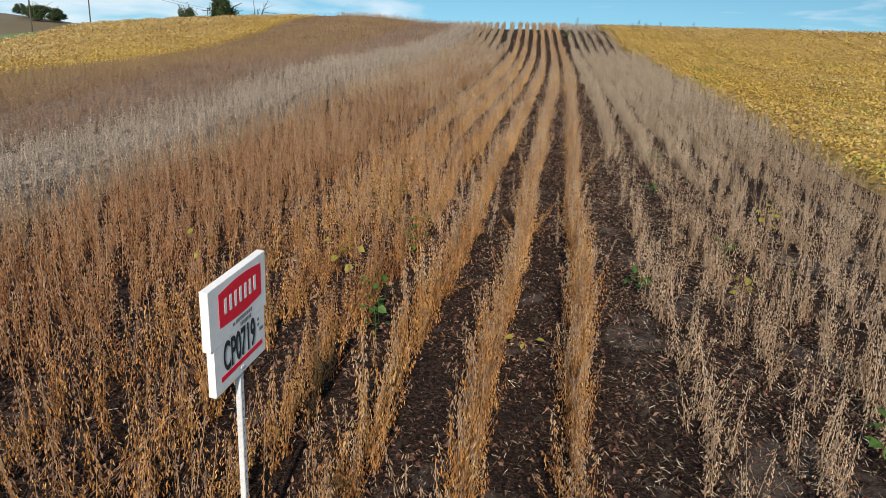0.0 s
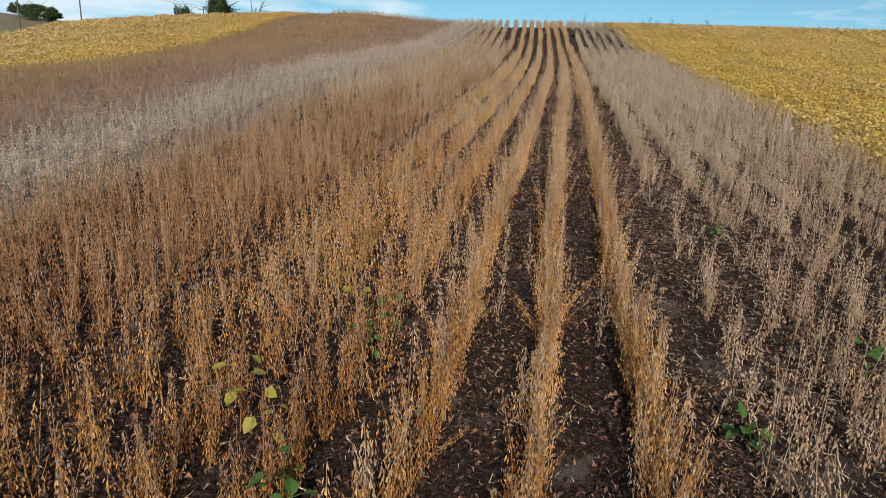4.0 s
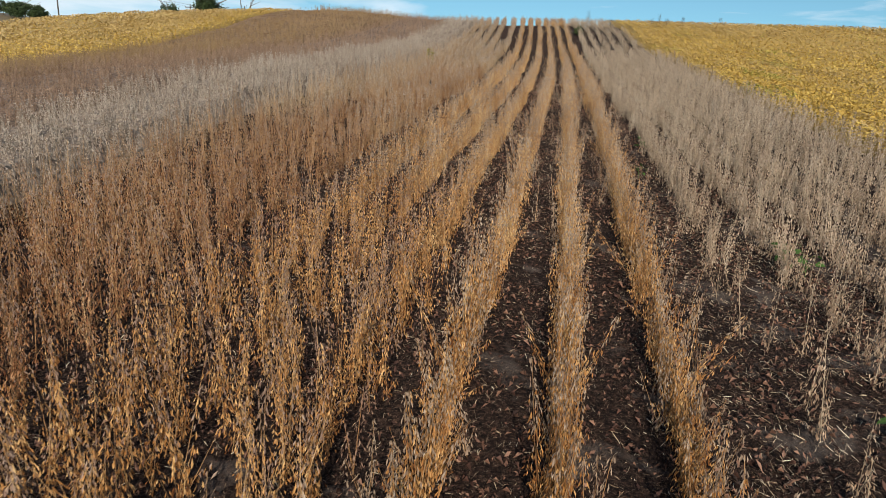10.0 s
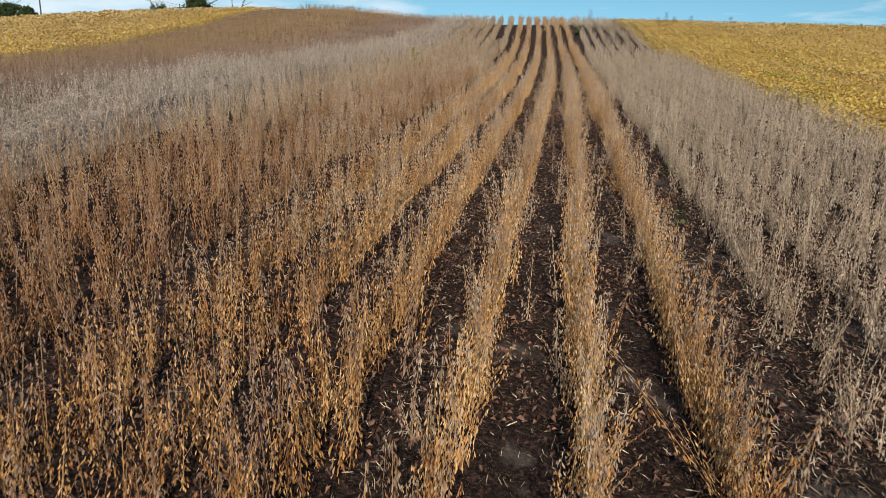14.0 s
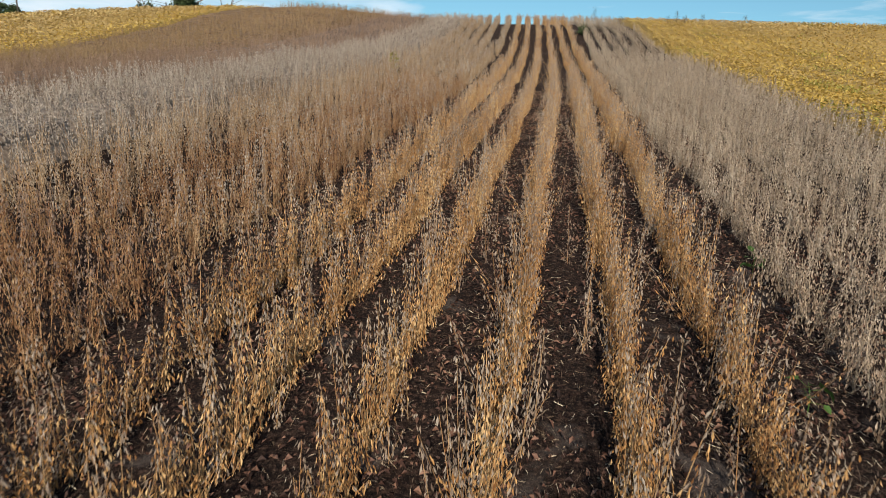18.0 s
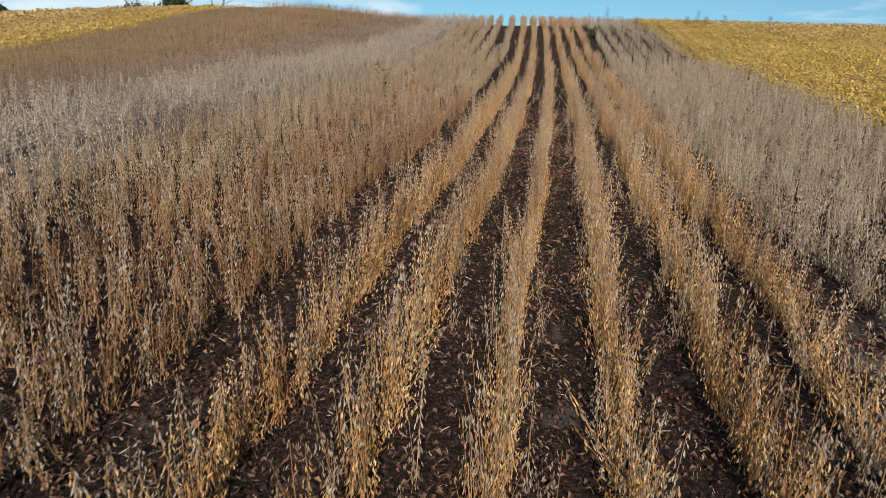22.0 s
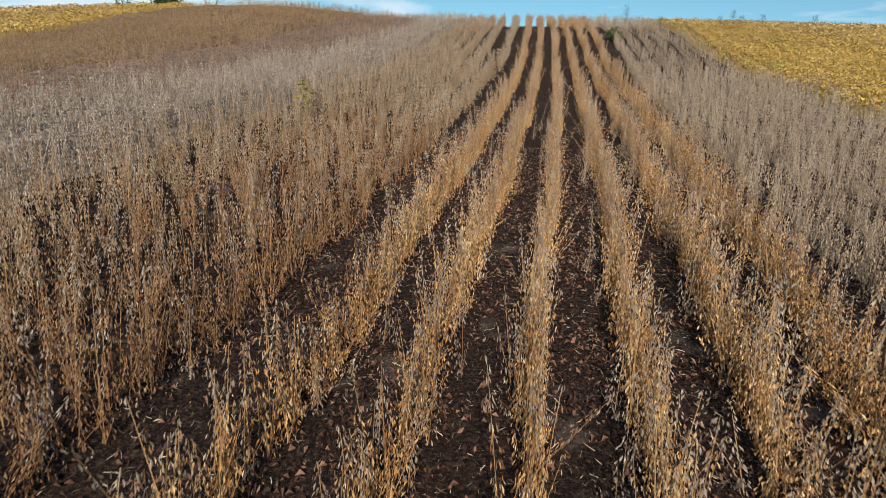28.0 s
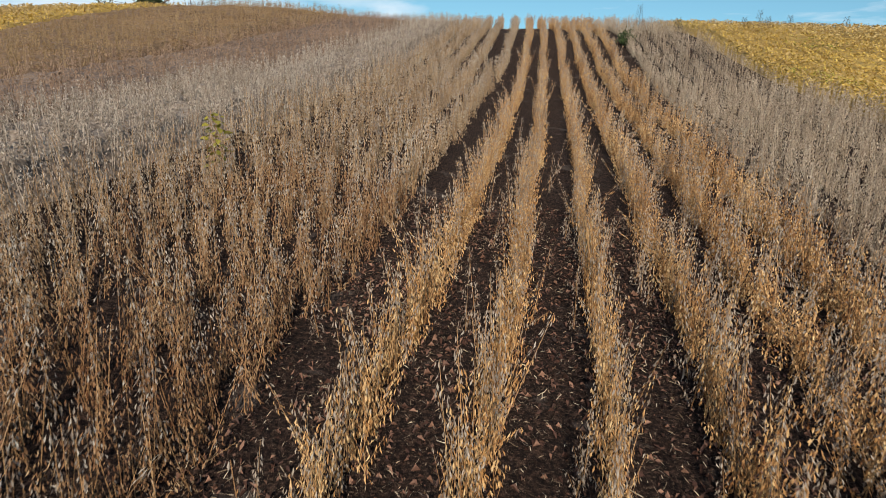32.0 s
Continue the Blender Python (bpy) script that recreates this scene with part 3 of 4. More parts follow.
for k, x in enumerate(RIGHT_X):
    last = (81, 81, 81, 81, 81, 70, 58)[k]      # the outer rows run out where the yellow field swings in
    if k == 0:
        parts = [grow(1, x, 1.5, 19.5, 0.066, 0.60, 0.11, sparse_right(k)), grow(1, x, 19.5, 30, 0.066, 0.68, 0.09, wide=1.1),
                 grow(1, x - 0.06, 30, 46, 0.060, 0.70, 0.12, wide=1.2), grow(2, x - 0.06, 46, 58, 0.07, 0.70, 0.09, wide=1.2), grow(3, x, 58, last, 0.08, 0.60, 0.05, wide=1.25)]
    else:
        cut = 46 if k < 4 else 20
        parts = [grow(1, x, 1.5, 16, 0.07, 0.61, 0.12, sparse_right(k)), grow(1, x, 16, min(cut, 31), 0.074, 0.69, 0.09, sparse_right(k), wide=1.15),
                 grow(1, x, 31, max(cut, 31), 0.066, 0.70, 0.12, wide=1.2), grow(2, x, cut, 56, 0.08, 0.72, 0.10, wide=1.2), grow(3, x, 56, last, 0.08, 0.58, 0.025, wide=0.9)]
    stuff("soybean_row", chunks_of(parts), [M_GREY, M_GREYDULL, M_GREYSTEM], "row of dry grey-brown soybean plants, thin near the sign", "crop row", "grey soybean rows")
parts = [grow(4, x, 6, 50, 0.038, 0.68, 0.26, wide=1.6, vary=(0.80, 1.12)) for x in PALE_X] + [grow(3, x, 50, 81, 0.085, 0.68, 0.05, wide=1.1) for x in PALE_X]
stuff("pale_soybean_strip", chunks_of(parts), [M_PALE, M_PALE, M_PALE], "strip of pale grey ripe soybean plants", "crop strip")
parts = [grow(4, x, 9, 42, 0.055, 0.68, 0.26, wide=1.6, vary=(0.80, 1.12)) for x in MAUVE_X] + [grow(3, x, 42, 82, 0.13, 0.66, 0.16, wide=1.3) for x in MAUVE_X]
stuff("mauve_soybean_strip", chunks_of(parts), [M_MAUVE, M_MAUVE, M_MAUVE], "strip of dull mauve-brown ripe soybean plants", "crop strip")
parts = [grow(4, x, 12, 46, 0.085, 0.68, 0.26, wide=1.7, vary=(0.80, 1.12)) for x in RUSSET_X] + [grow(3, x, 46, 82, 0.16, 0.70, 0.2, wide=1.3) for x in RUSSET_X]
stuff("russet_soybean_strip", chunks_of(parts), [M_RED, M_RED, M_RED], "strip of russet brown ripe soybean plants", "crop strip")


# ---- yellow leafy soybeans beyond the strips
def right_edge(y):
    """Where the bright yellow field begins across the rows."""
    return np.interp(y, (0, 48, 54, 60, 67, 90), (6.42, 6.42, 6.25, 5.75, 5.2, 5.1))


def left_edge(y):
    """Where the far yellow slope begins across the rows."""
    return -np.interp(y, (0, 28, 50, 58, 68, 95), (24.2, 24.4, 24.9, 26.0, 27.8, 28.6))


def verge(y):
    """Where the far yellow slope ends at the grass verge."""
    return -(47.5 + 0.42 * (np.asarray(y, float) - 53))


def leaf_cloud(x0, x1, y0, y1, per_m2, size, tall):
    n = int((x1 - x0) * (y1 - y0) * per_m2)
    u = rng.uniform(x0, x1, n)
    ys = rng.uniform(y0, y1, n)
    row = np.round(u / ROW) * ROW
    u = row + rng.normal(0, 0.2, n)
    loose = rng.normal(0, 0.16, n)
    keep = (u + loose > right_edge(ys)) | ((u + loose < left_edge(ys)) & (u + loose > verge(ys)))
    u, ys, row = u[keep], ys[keep], row[keep]
    n = len(u)
    xs = bend(u, ys)
    up = tall * (0.55 + 0.45 * np.sqrt(rng.random(n))) * (0.88 + 0.12 * np.cos((u - row) * 8)) * (1 + 0.08 * np.sin(ys * 1.3 + u * 2))
    base = on_land(xs, ys)
    base[:, 2] += up
    ang = rng.uniform(0, 6.28, n)
    tilt = rng.normal(0, 0.55, n)
    s = size * rng.uniform(0.6, 1.3, n)
    d = np.stack([np.cos(ang) * np.cos(tilt), np.sin(ang) * np.cos(tilt), np.sin(tilt)], -1)
    e = np.stack([-np.sin(ang), np.cos(ang), rng.normal(0, 0.4, n)], -1)
    p = np.stack([base - d * s[:, None] * 0.6, base + e * s[:, None] * 0.42, base + d * s[:, None] * 0.6 - np.array((0, 0, 1)) * s[:, None] * 0.15, base - e * s[:, None] * 0.42], 1)
    t = np.array([(0, 1, 3), (1, 2, 3)])
    tris = (t[None] + (np.arange(n) * 4)[:, None, None]).reshape(-1, 3)
    # leaves fade to tan up the hill and deep in the far slope; a few patches are still green
    fade = np.where(u > 0, 0.12 + 0.75 * ramp01(52, 76, ys), np.clip((-u - 26.0) / 6.0, 0.1, 1.0))
    fade = np.clip(fade + 0.25 * np.sin(ys * 0.21 + u * 0.35), 0, 1)
    patch = np.sin(ys * 0.43 + 1.1) * np.sin(u * 0.9 + ys * 0.13) > 0.62
    kind = np.where(rng.random(n) < fade, 1, np.where((u > 0) & patch & (rng.random(n) < 0.55), 2, 0))
    return p.reshape(-1, 3), tris, np.repeat(kind, 2)


def canopy_mass(x0, x1, y0, y1, height, lumps, across=0.38, step=0.5):
    """The body of a closed stand below its topmost leaves or pods; it ends where the next strip begins."""
    gx, gy = np.meshgrid(np.arange(x0, x1 + 0.01, across), np.arange(y0, y1, step))
    if x0 > 0:
        gx = np.maximum(gx, right_edge(gy) + 0.25)
    else:
        gx = np.maximum(np.minimum(gx, left_edge(gy) - 0.1), verge(gy) + 0.2) if x1 < -23.7 else np.maximum(gx, left_edge(gy))
    q = on_land(bend(gx, gy), gy)
    lo, hi = gx.min(1, keepdims=True), gx.max(1, keepdims=True)
    edge = np.minimum(np.minimum(gx - lo, hi - gx) / 0.5, 1)
    q[..., 2] += -0.1 + (height + 0.1) * edge + lumps * np.cos(gx / ROW * 2 * np.pi) + rng.normal(0, lumps, gx.shape)
    h, w = gx.shape
    i = (np.arange(h - 1)[:, None] * w + np.arange(w - 1)[None]).ravel()
    tr = np.concatenate([np.stack([i, i + 1, i + 1 + w], 1), np.stack([i, i + 1 + w, i + w], 1)])
    return q.reshape(-1, 3), tr


# fill sheets under the pods; their darker colour carries the shade between stems
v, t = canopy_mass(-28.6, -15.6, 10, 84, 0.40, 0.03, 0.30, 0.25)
tagged(new("russet_soybean_stand", mesh_from("russet_soybean_stand", v, t, [M_REDMASS])), "russet fill sheet under the pods, stem brown darkened with canopy shade", "crop strip", kind="stuff")
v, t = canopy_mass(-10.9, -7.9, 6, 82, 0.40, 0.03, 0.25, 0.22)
tagged(new("pale_soybean_stand", mesh_from("pale_soybean_stand", v, t, [M_PALEMASS])), "pale grey fill sheet under the pods, stem colour darkened with canopy shade", "crop strip", kind="stuff")
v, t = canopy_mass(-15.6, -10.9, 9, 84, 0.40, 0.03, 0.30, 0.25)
tagged(new("mauve_soybean_stand", mesh_from("mauve_soybean_stand", v, t, [M_MAUVEMASS])), "dull brown fill sheet under the pods, stem colour darkened with canopy shade", "crop strip", kind="stuff")


def yellow_field(name, x0, x1, y0, y1, per_m2, size, label):
    v, t, kind = leaf_cloud(x0, x1, y0, y1, per_m2, size, 0.66)
    # sheet filling the stand, canopy shade painted into its darker yellow
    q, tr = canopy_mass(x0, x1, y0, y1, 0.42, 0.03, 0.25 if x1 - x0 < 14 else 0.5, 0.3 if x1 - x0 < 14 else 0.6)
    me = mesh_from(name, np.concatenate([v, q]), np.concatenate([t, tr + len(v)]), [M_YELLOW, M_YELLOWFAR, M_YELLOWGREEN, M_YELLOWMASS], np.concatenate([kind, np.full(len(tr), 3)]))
    tagged(new(name, me), label, "crop field", kind="stuff")


yellow_field("yellow_soybean_field", 5.0, 13, 10, 88, 90, 0.082, "field of leafy soybeans turned bright yellow")
yellow_field("yellow_soybean_field", 5.0, 9.5, 14, 66, 75, 0.075, "outer rows of the bright yellow leafy soybeans")
yellow_field("yellow_soybean_field", 13, 26, 14, 92, 42, 0.105, "yellow leafy soybean field behind the first rows")
yellow_field("yellow_soybean_field", 26, 62, 30, 94, 13, 0.16, "far part of the yellow leafy soybean field")
yellow_field("yellow_soybean_field", -36, -24, 14, 92, 44, 0.105, "bright edge of the yellowing far soybean slope")
yellow_field("yellow_soybean_field", -72, -36, 24, 94, 13, 0.16, "yellowing soybean field on the far slope")


# ---- plants that stand as things of their own
def thing(name, at, label, category, group="", turn=0.0):
    e = new(name)
    e.empty_display_size = 0.1
    e.matrix_world = Matrix.Translation(at) @ pose(0, 0, 0, 0, 0, turn)
    return tagged(e, label, category, group)


def soybean_plant(form, tone):
    whole, stem, branches, pods = FORMS[0][form]
    e = thing("soybean_plant", (0, 0, -50), "dry " + tone + " soybean plant with ripe pods in its row", "soybean plant", "single soybean plants")
    v, t, m = stem.arrays()
    mesh_part("stem", mesh_from("stem", v, t, [M_STEM]), e)
    for bag in branches:
        v, t, m = bag.arrays()
        mesh_part("branch", mesh_from("branch", v, t, [M_STEM]), e)
    v, t, m = pods.arrays()
    tagged(mesh_part("pod_crown", mesh_from("pod_crown", v, t, [M_GOLD, M_TANTOP] if tone == "golden" else [M_GOLD, M_BROWNTOP], m), e), kind="stuff")
    return e


FIRST = [soybean_plant(k % 10, "golden" if k < 10 else "golden brown") for k in range(20)]
used = set()
for x in GOLD_X[1:5]:
    spread = x < -1.5
    xs, ys = row_places(x, SINGLE[0], SINGLE[1], 0.058, 0.10 if spread else 0.045)
    base = on_land(xs, ys)
    for p, yy in zip(base, ys):
        k = int(rng.integers(0, 10)) + (10 if spread else 0)
        size = 0.70 / 0.72 * (1 + 0.08 * math.sin(yy * 0.8 + x * 3)) * rng.uniform(0.82, 1.15)
        bent = 22 if rng.random() < 0.06 else 5
        m = Matrix.Translation(p) @ pose(0, 0, 0, rng.normal(0, bent), rng.normal(0, bent), rng.uniform(0, 360)) @ Matrix.Diagonal((size, size, size, 1))
        if k in used:
            copy_thing(FIRST[k], m)
        else:
            FIRST[k].matrix_world = m
            used.add(k)


# ---- litter on the soil
def straws(n, x0, x1, y0, y1, lmin, lmax, rad):
    xs, ys = rng.uniform(x0, x1, n), rng.uniform(y0, y1, n)
    p = on_land(xs, ys)
    p[:, 2] += rng.uniform(0.004, 0.035, n)
    ang = rng.normal(0, 0.9, n) + np.where(rng.random(n) < 0.25, 1.57, 0)
    tilt = rng.normal(0, 0.10, n)
    half = rng.uniform(lmin, lmax, n) / 2
    d = np.stack([np.cos(ang), np.sin(ang), tilt], -1) * half[:, None]
    side = np.stack([-np.sin(ang), np.cos(ang), 0 * ang], -1)
    w = rad * rng.uniform(0.6, 1.5, n)[:, None]
    up = np.array((0, 0, 1.0))
    crook = (side + up * 0.5) * (half * rng.normal(0, 0.45, n))[:, None]
    rings = []
    for s, c in ((-1, 0), (0, 1), (1, 0)):
        q = p + d * s + crook * c
        rings += [q + side * w, q - side * w + up * w]
    v = np.stack(rings, 1)
    t = np.array([(0, 1, 3), (0, 3, 2), (2, 3, 5), (2, 5, 4)])
    return v.reshape(-1, 3), (t[None] + (np.arange(n) * 6)[:, None, None]).reshape(-1, 3)


def heaped(xs, ys):
    """How thickly trash lies at a place: it gathers in drifts and leaves bare soil between them."""
    a = np.sin(xs * 3.1 + 1.7 * np.sin(ys * 1.3)) + np.sin(ys * 2.3 + 1.9 * np.sin(xs * 2.2 + 0.6)) + 0.7 * np.sin(ys * 5.9 + xs * 4.7)
    return np.clip(0.74 + 0.30 * a, 0.22, 1.0)


def dead_leaves(n, x0, x1, y0, y1, size, slim=0.6, lift=0.03):
    xs, ys = rng.uniform(x0, x1, n), rng.uniform(y0, y1, n)
    keep = rng.random(n) < heaped(xs, ys)
    xs, ys = xs[keep], ys[keep]
    n = len(xs)
    p = on_land(xs, ys)
    p[:, 2] += 0.004 + lift * rng.random(n) ** 2
    ang = rng.uniform(0, 6.28, n)
    s = size * rng.uniform(0.5, 1.5, n)[:, None]
    d = np.stack([np.cos(ang), np.sin(ang), rng.normal(0, 0.45, n)], -1) * s
    e = np.stack([-np.sin(ang), np.cos(ang), rng.normal(0, 0.4, n)], -1) * s * slim
    fold = np.array((0, 0, 1.0)) * s * min(1.0, slim * 1.6) * rng.uniform(-0.4, 1.6, n)[:, None]
    v = np.stack([p - d, p + e + fold, p + d, p - e + fold], 1)
    t = np.array([(0, 2, 1), (0, 3, 2)])
    return v.reshape(-1, 3), (t[None] + (np.arange(n) * 4)[:, None, None]).reshape(-1, 3)


def joined(*pieces):
    vs, ts, n = [], [], 0
    for v, t in pieces:
        vs.append(v), ts.append(t + n)
        n += len(v)
    return np.concatenate(vs), np.concatenate(ts)


v, t = joined(straws(44000, -4.6, 3.2, 2.6, 43, 0.02, 0.10, 0.0015), straws(9000, 0.75, 3.6, 3, 23, 0.03, 0.15, 0.0016))
tagged(new("straw_litter", mesh_from("straw_litter", v, t, [M_STRAW])), "broken pale straw scattered on the dark soil", "straw", kind="stuff")
v, t = dead_leaves(110000, -4.6, 3.2, 2.6, 43, 0.021, 0.5, 0.045)
tagged(new("leaf_litter", mesh_from("leaf_litter", v, t, [M_LITTER])), "curled dead brown leaves lying between the rows", "leaf litter", kind="stuff")
v, t = joined(dead_leaves(70000, -4.6, 3.2, 2.6, 43, 0.021, 0.10), dead_leaves(16000, 0.7, 3.6, 1.8, 24, 0.022, 0.10))
tagged(new("chaff_litter", mesh_from("chaff_litter", v, t, [M_CHAFF])), "fine pale chaff and stalk splinters between the rows", "straw", kind="stuff")


# ---- weeds
def leaf_mesh(length, width):
    """A broad pointed leaf folded along its midrib."""
    bm = bmesh.new()
    mid = [bm.verts.new((0, s * length, -0.22 * length * s * s)) for s in (0, 0.35, 0.7, 1.0)]
    for sx in (-1, 1):
        e1 = bm.verts.new((sx * width * 0.5, 0.3 * length, 0.06 * length))
        e2 = bm.verts.new((sx * width * 0.36, 0.7 * length, -0.04 * length))
        f = [(mid[0], e1, mid[1]), (mid[1], e1, e2), (mid[1], e2, mid[2]), (mid[2], e2, mid[3])]
        for q in f:
            bm.faces.new(q if sx < 0 else q[::-1])
    return bm


LEAVES = {}
for mname, mat in (("green", M_GREEN), ("lemon", M_LEMON)):
    bm = leaf_mesh(0.11, 0.09)
    me = bpy.data.meshes.new("leaf")
    bm.to_mesh(me)
    bm.free()
    me.materials.append(mat)
    LEAVES[mname] = me


def weed(x, y, tall, tint, leaves, size=1.0):
    label = "leafy green weed growing among the dry rows" if tint == "green" else "late soybean plant with pale yellow leaves"
    e = thing("weed", on_land(x, y), label, "weed", "weeds in the field", rng.uniform(0, 360))
    bag = Bag()
    tip = np.array((rng.normal(0, 0.04), rng.normal(0, 0.04), tall))
    bag.add(tube((0, 0, -0.03), tip * 0.5 + np.array((0.015, 0, 0)), 0.005, 0.004), 0)
    bag.add(tube(tip * 0.5 + np.array((0.015, 0, 0)), tip, 0.004, 0.002), 0)
    spots = []
    for k in range(leaves):
        s = 0.3 + 0.7 * (k + 0.5) / leaves
        a = k * 2.4 + rng.normal(0, 0.3)
        out = 0.05 + 0.07 * rng.random()
        p = tip * s
        q = p + np.array((math.cos(a) * out, math.sin(a) * out, 0.03))
        bag.add(tube(p, q, 0.0025, 0.0015), 0)
        spots.append((q, a))
    v, t, m = bag.arrays()
    mesh_part("stem", mesh_from("stem", v, t, [M_GREEN if tint == "green" else M_STEM]), e)
    for q, a in spots:
        ob = mesh_part("leaf", LEAVES[tint], e)
        k = size * rng.uniform(0.6, 1.15)
        ob.matrix_basis = Matrix.Translation(q) @ pose(0, 0, 0, rng.normal(-8, 22), rng.normal(0, 20), math.degrees(a) - 90) @ Matrix.Diagonal((k, k, k, 1))


for x, y, tall, tint, n in ((-1.62, 6.6, 0.62, "green", 14), (-1.58, 6.3, 0.40, "green", 9), (-2.45, 7.75, 0.72, "lemon", 6), (-2.15, 7.45, 0.60, "lemon", 6),
                            (-2.43, 11.2, 0.75, "lemon", 5), (-1.78, 9.5, 0.45, "green", 6), (2.42, 9.65, 0.40, "green", 8), (3.25, 11.1, 0.55, "lemon", 9),
                            (2.36, 8.4, 0.36, "lemon", 7), (3.0, 9.0, 0.45, "lemon", 5), (2.75, 5.3, 0.34, "green", 12), (1.12, 8.3, 0.22, "green", 8),
                            (-2.4, 9.75, 0.65, "lemon", 6), (-2.22, 9.9, 0.62, "lemon", 5), (-1.88, 9.2, 0.52, "green", 7), (-1.82, 9.0, 0.36, "green", 9),
                            (-6.85, 41.8, 0.98, "lemon", 38), (2.3, 17.1, 0.28, "green", 8), (1.18, 24.7, 0.25, "green", 8), (1.87, 13.7, 0.24, "green", 8),
                            (0.9, 22.0, 0.22, "green", 6), (2.2, 17.6, 0.25, "green", 7), (-3.95, 7.3, 0.78, "lemon", 4), (-0.1, 6.5, 0.12, "lemon", 3)):
    weed(x, y, tall, tint, n, 1.0)


# ---- the variety sign
M_WHITE = varied("sign_plastic", (0.66, 0.66, 0.67), (0.76, 0.76, 0.77), (0.82, 0.82, 0.83), rough=0.45, island=False, scale=3.0, fine=30.0)
M_SIGNRED = varied("sign_red", (0.68, 0.012, 0.035), (0.78, 0.018, 0.048), (0.84, 0.03, 0.06), rough=0.4, island=False, scale=3.0, fine=40.0)
M_INK = plain("black_ink", (0.014, 0.014, 0.016), 0.9)
M_GREYINK = plain("grey_ink", (0.16, 0.16, 0.17), 0.5)
M_POST = varied("galvanised_post", (0.42, 0.42, 0.43), (0.58, 0.58, 0.60), (0.70, 0.70, 0.72), rough=0.45, island=False, scale=6.0, fine=50.0)


def box(x0, x1, y0, y1, z0, z1, bevel=0.004):
    bm = bmesh.new()
    bmesh.ops.create_cube(bm, size=1)
    bmesh.ops.scale(bm, vec=(x1 - x0, y1 - y0, z1 - z0), verts=bm.verts)
    bmesh.ops.translate(bm, vec=((x0 + x1) / 2, (y0 + y1) / 2, (z0 + z1) / 2), verts=bm.verts)
    if bevel:
        bmesh.ops.bevel(bm, geom=bm.edges[:], offset=bevel, segments=2, affect="EDGES")
    return bm


def plate(points, x, thick=0.0015):
    """A flat shape on the sign's face: points are (along, up)."""
    bm = bmesh.new()
    back = [bm.verts.new((x, a, z)) for a, z in points]
    front = [bm.verts.new((x + thick, a, z)) for a, z in points]
    bm.faces.new(front)
    n = len(points)
    for k in range(n):
        m = (k + 1) % n
        bm.faces.new((back[k], back[m], front[m], front[k]))
    bmesh.ops.recalc_face_normals(bm, faces=bm.faces)
    return bm


